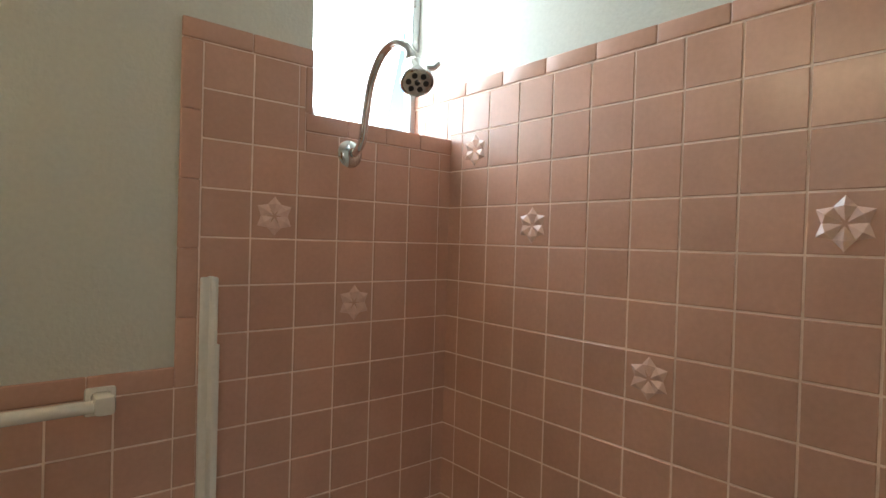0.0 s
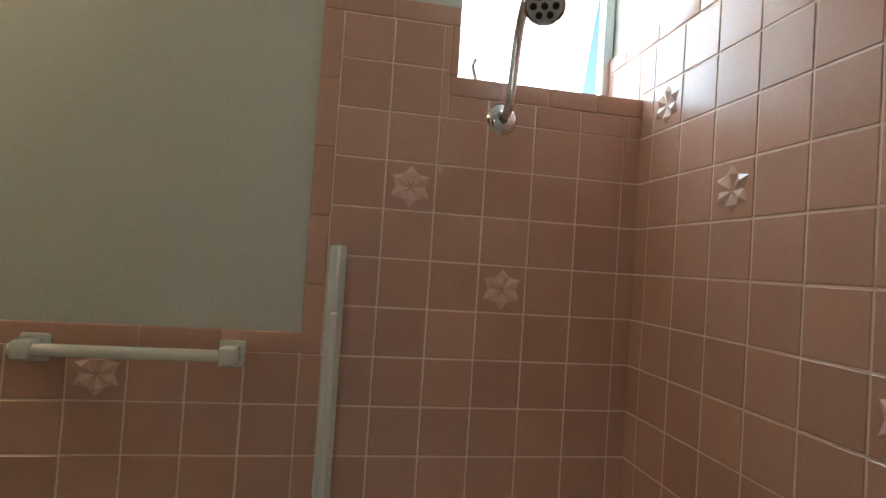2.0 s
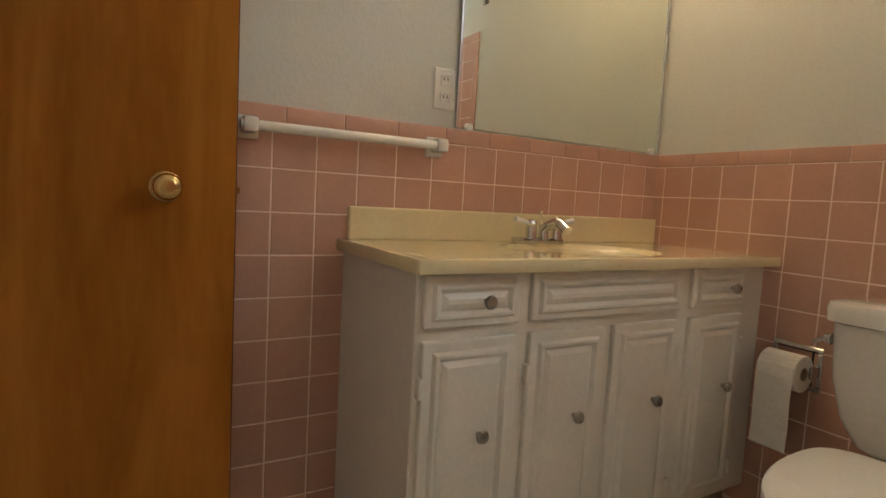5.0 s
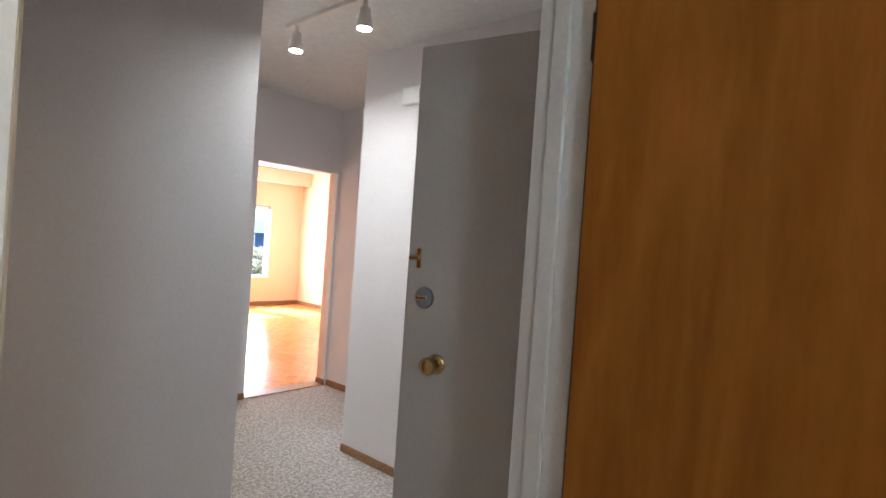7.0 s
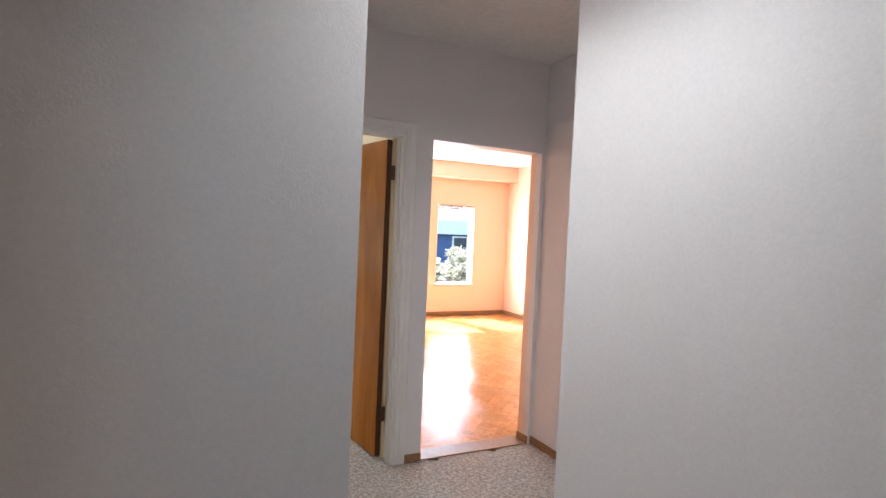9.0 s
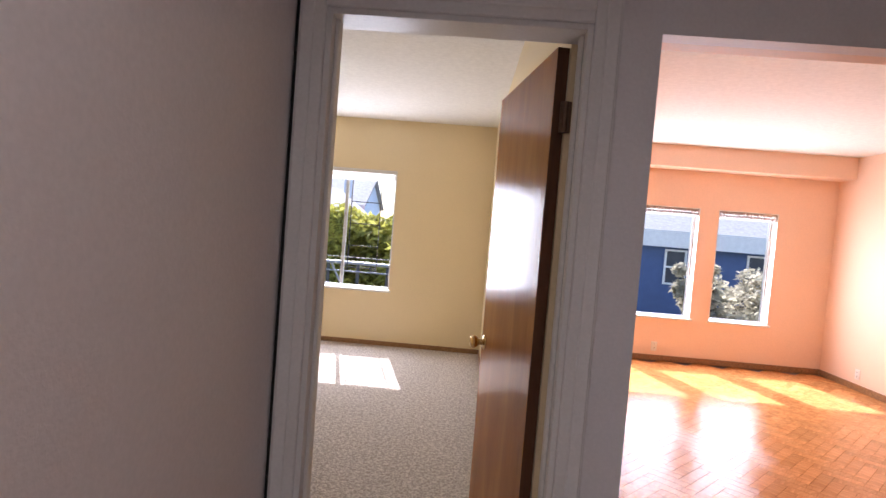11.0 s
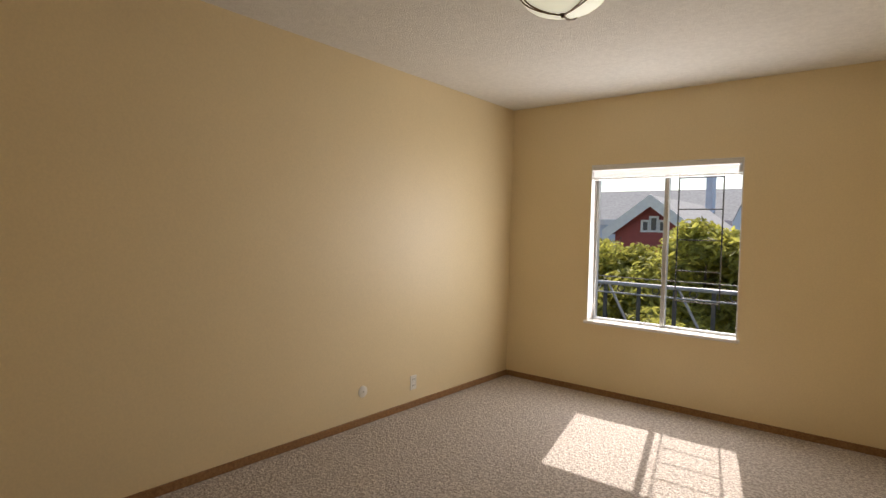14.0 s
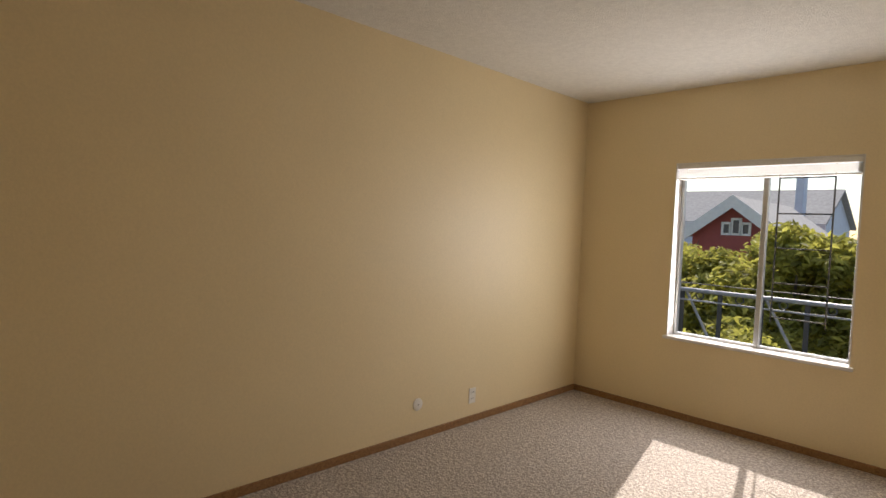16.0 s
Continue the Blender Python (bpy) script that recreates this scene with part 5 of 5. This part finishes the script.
def star_mesh(name):
    """A tile with a raised six-pointed ridged star."""
    bm = bmesh.new()
    s = T / 2 - 0.0011
    loft(bm, [[Vector((a * (s - k), h, c * (s - k))) for a, c in ((-1, -1), (1, -1), (1, 1), (-1, 1))] for h, k in ((0.0, 0.0), (-0.0055, 0.0), (-0.0078, 0.0022))], False, True)
    for k in range(6):
        a = radians(90 + 60 * k)
        d = Vector((math.cos(a), 0, math.sin(a)))
        n = Vector((-math.sin(a), 0, math.cos(a)))
        R = 0.047
        base = -0.0074
        p0, p1 = d * 0.003, d * R
        m1, m2 = d * R * 0.55 + n * 0.0180, d * R * 0.55 - n * 0.0180
        top = d * R * 0.62
        P = [bm.verts.new(Vector((v.x, base, v.z))) for v in (p0, m1, p1, m2)]
        Q = bm.verts.new(Vector((top.x, -0.0150, top.z)))
        for i in range(4):
            bm.faces.new((P[i], P[(i + 1) % 4], Q))
    me = to_mesh(name, bm, M_TILE)
    me.materials.append(M_STAR)
    for p in me.polygons:
        p.material_index = 1 if len(p.vertices) == 3 else 0
    return me


TILE, STAR = tile_mesh("tile"), star_mesh("star_tile")


def lay_tile(parent, m, sx=1.0, sz=1.0, star=False):
    ob = new("star_tile" if star else "tile", STAR if star else TILE)
    ob.parent = parent
    ob.matrix_parent_inverse = parent.matrix_basis.inverted()
    ob.matrix_basis = m @ Matrix.Diagonal((sx, 1, sz, 1))


wall_a = bpy.data.objects["wall_bath_a"]
wall_b = bpy.data.objects["wall_bath_b"]
wall_c = bpy.data.objects["wall_bath_c"]
TO_A = Matrix.Translation((BX, BY - 0.0035, 0))
TO_B = Matrix.Translation((BX - 0.0035, BY, 0)) @ Matrix.Rotation(radians(-90), 4, "Z")
TO_C = Matrix.Translation((BX + BW + 0.0035, BY, 0)) @ Matrix.Rotation(radians(90), 4, "Z")


def cell(parent, to, a0, a1, z0, z1, star=False):
    lay_tile(parent, to @ Matrix.Translation(((a0 + a1) / 2, 0, (z0 + z1) / 2)), (a1 - a0) / T, (z1 - z0) / T, star)


def row_z(k):
    return ROW0 + T * k


# shower end wall: columns run left from the corner strip
for k in range(-1, 6):
    a1 = -OFF_A - TA * k if k >= 0 else -0.0085
    a0 = -OFF_A - TA * (k + 1)
    for r in range(-6, 7):
        z0, z1 = row_z(r), row_z(r + 1)
        if r >= 5 and k < 4:
            if r == 5 and k < 3:
                cell(wall_a, TO_A, a0 if k >= 0 else -OFF_A, a1, z0, 1.687)
            elif r == 5:
                cell(wall_a, TO_A, -0.4755, a1, z0, 1.687)
                cell(wall_a, TO_A, a0, -0.4765, z0, z1)
            elif k == 3:
                cell(wall_a, TO_A, a0, -0.4785, z0, 1.843)
            continue
        if r == 5:
            z1 = row_z(6)
        if r == 6:
            z0, z1 = row_z(6), 1.843
        if k == -1:
            a0 = -OFF_A
        cell(wall_a, TO_A, a0, a1, z0, z1, (k, r) in ((4, 3), (2, 1)))
# wainscot of the same wall, behind toilet and vanity
xs = [-0.757]
while xs[-1] > BW + 0.02:
    xs.append(max(xs[-1] - TA, BW + 0.0085))
for i, (a1, a0) in enumerate(zip([-0.712] + xs, xs)):
    for r in range(-10, 0):
        cell(wall_a, TO_A, a0, a1, row_z(r), row_z(r + 1), r == -1 and a0 < -1.184 < a1)
# long wall beside the tub
for k in range(-1, 14):
    b1 = OFF_B + TB * (k + 1)
    b0 = OFF_B + TB * k if k >= 0 else 0.0085
    for r in range(-6, 7):
        z0, z1 = row_z(r), row_z(r + 1)
        if r == 6:
            z1 = 1.850
        cell(wall_b, TO_B, b0, b1, z0, z1, (k, r) in ((0, 5), (2, 3), (8, 3), (5, 0), (11, 1)))
for r in (6,):
    for k in range(2):
        cell(wall_b, TO_B, -T * (k + 1) - 0.004, -T * k - 0.004, row_z(r) - 0.03, 1.850)
# wainscot behind the vanity; columns counted from the vanity end
ys = [-1.283 + TA * k for k in range(-8, 13)]
for a0, a1 in zip(ys, ys[1:]):
    if a1 > -0.01:
        a1 = -0.0085
    for r in range(-10, 0):
        if a0 > -1.13 and r < -4:
            continue
        cell(wall_c, TO_C, a0, a1, row_z(r), row_z(r + 1))


def trim_run(name, parent, to, pts_boxes):
    for a0, a1, z0, z1, b in pts_boxes:
        me = block(bmesh.new(), a0 + 0.0004, a1 - 0.0004, -0.0095, 0.0, z0, z1, b, 3)
        o = part(name, me, M_TILE, None, smooth=True)
        o.parent = parent
        o.matrix_parent_inverse = parent.matrix_basis.inverted()
        o.matrix_basis = to


def pieces(a0, a1, z0, z1, step, b=0.0035, along="a"):
    out = []
    if along == "a":
        n = max(1, round((a1 - a0) / step))
        for i in range(n):
            out.append((a0 + (a1 - a0) * i / n, a0 + (a1 - a0) * (i + 1) / n, z0, z1, b))
    else:
        n = max(1, round((z1 - z0) / step))
        for i in range(n):
            out.append((a0, a1, z0 + (z1 - z0) * i / n, z0 + (z1 - z0) * (i + 1) / n, b))
    return out


trim_run("cap_tile", wall_a, TO_A, pieces(BW + 0.008, -0.757, ROW0 + 0.001, 1.150, 0.152))
trim_run("edge_tile", wall_a, TO_A, pieces(-0.758, -0.715, 1.105, 1.843, 0.152, along="z"))
trim_run("edge_tile", wall_a, TO_A, pieces(-0.758, -0.458, 1.844, 1.887, 0.14))
trim_run("edge_tile", wall_a, TO_A, pieces(-0.478, -0.4575, 1.732, 1.843, 0.1, along="z"))
trim_run("cap_tile", wall_a, TO_A, pieces(-0.476, -0.009, 1.688, 1.732, 0.105))
trim_run("cap_tile", wall_b, TO_B, pieces(-0.22, 1.53, 1.852, 1.892, 0.152))
trim_run("cap_tile", wall_c, TO_C, pieces(-2.115, -0.009, ROW0 + 0.001, 1.150, 0.152))
# window ledge tiles
for k in range(4):
    bm = bblock(bmesh.new(), -0.456 + 0.1125 * k, -0.4575 + 0.1125 * (k + 1), -0.004, 0.17, 1.724, 1.733, 0.003)
    part("ledge_tile", bm, M_TILE, wall_a)


def backing(name, parent, to, boxes):
    bm = bmesh.new()
    for a0, a1, z0, z1 in boxes:
        block(bm, a0, a1, 0.0, 0.0066, z0, z1)
    o = part(name, bm, M_GROUT, None, "pale pink grout bed")
    o.parent = parent
    o.matrix_parent_inverse = parent.matrix_basis.inverted()
    o.matrix_basis = to


def shift(to, d):
    return to @ Matrix.Translation((0, d, 0))


backing("grout", wall_a, shift(TO_A, -0.0064), [(-0.756, -0.004, 0.3, 1.722), (-0.756, -0.46, 1.722, 1.884), (BW + 0.004, -0.756, 0.0, 1.148)])
backing("grout", wall_b, shift(TO_B, -0.0064), [(-0.22, 1.55, 0.3, 1.888)])
backing("grout", wall_c, shift(TO_C, -0.0064), [(-2.118, -0.004, 0.0, 1.148)])

# bathroom floor mosaic, far more pieces than one could count
verts, faces = [], []
ms = 0.052
for i in range(int(1.24 / ms)):
    for j in range(int(2.16 / ms)):
        x0, y0 = BX + BW + 0.01 + i * ms, BY - 2.17 + j * ms
        if i < 9 and j > 20:
            continue
        k = len(verts)
        e = 0.003
        for a, b, h in ((0, 0, -0.004), (1, 0, -0.004), (1, 1, -0.004), (0, 1, -0.004)):
            verts.append((x0 + e + a * (ms - 2 * e), y0 + e + b * (ms - 2 * e), h))
        e2 = 0.005
        for a, b in ((0, 0), (1, 0), (1, 1), (0, 1)):
            verts.append((x0 + e2 + a * (ms - 2 * e2), y0 + e2 + b * (ms - 2 * e2), 0.0))
        faces += [(k + 4, k + 5, k + 6, k + 7)] + [(k + q, k + (q + 1) % 4, k + 4 + (q + 1) % 4, k + 4 + q) for q in range(4)]
me = bpy.data.meshes.new("floor_mosaic")
me.from_pydata(verts, [], faces)
me.materials.append(M_MOSAIC)
mos = tagged(new("floor_mosaic", me), "small grey-green mosaic floor tiles", kind="stuff")
mos.parent = floor_bath

# herringbone parquet: near pieces singly, the rest joined
living_floor = bpy.data.objects["floor_living_base"]
PL, PW = 0.30, 0.075


def plank_mesh():
    bm = block(bmesh.new(), 0.0006, PL - 0.0006, 0.0006, PW - 0.0006, -0.012, 0.0, 0.0008)
    return to_mesh("plank", bm, M_PARQUET)


PLANK = plank_mesh()
near, far_v, far_f = 0, [], []
c45 = math.cos(math.radians(45))
for i in range(-64, 64):
    for j in range(-64, 64):
        for kind in (0, 1):
            d = (i - j) % 8
            if (kind == 0 and d != 0) or (kind == 1 and d != 7):
                continue
            ox, oy, rot = (i * PW, j * PW, 0) if kind == 0 else ((i + 1) * PW, j * PW, 90)
            gx = c45 * (ox - oy)
            gy = c45 * (ox + oy)
            m = Matrix.Translation((gx - 2.2, gy - 2.5, 0)) @ Matrix.Rotation(radians(45 + rot), 4, "Z")
            c = m @ Vector((PL / 2, PW / 2, 0))
            if not (-4.10 < c.x < -0.2 and -5.22 < c.y < -0.08):
                continue
            if near < 290 and -3.2 < c.x < -1.0 and -3.1 < c.y < -0.3:
                ob = new("plank", PLANK)
                ob.parent = living_floor
                ob.matrix_basis = m
                near += 1
            else:
                k = len(far_v)
                for a, b in ((0.0006, 0.0006), (PL - 0.0006, 0.0006), (PL - 0.0006, PW - 0.0006), (0.0006, PW - 0.0006)):
                    far_v.append(m @ Vector((a, b, 0)))
                for a, b in ((0, 0), (PL, 0), (PL, PW), (0, PW)):
                    far_v.append(m @ Vector((a, b, -0.01)))
                far_f += [(k, k + 1, k + 2, k + 3)] + [(k + q, k + 4 + q, k + 4 + (q + 1) % 4, k + (q + 1) % 4) for q in range(4)]
me = bpy.data.meshes.new("parquet")
me.from_pydata([tuple(v) for v in far_v], [], far_f)
me.materials.append(M_PARQUET_FAR)
pq = tagged(new("parquet", me), "orange oak herringbone parquet floor", kind="stuff")
pq.parent = living_floor
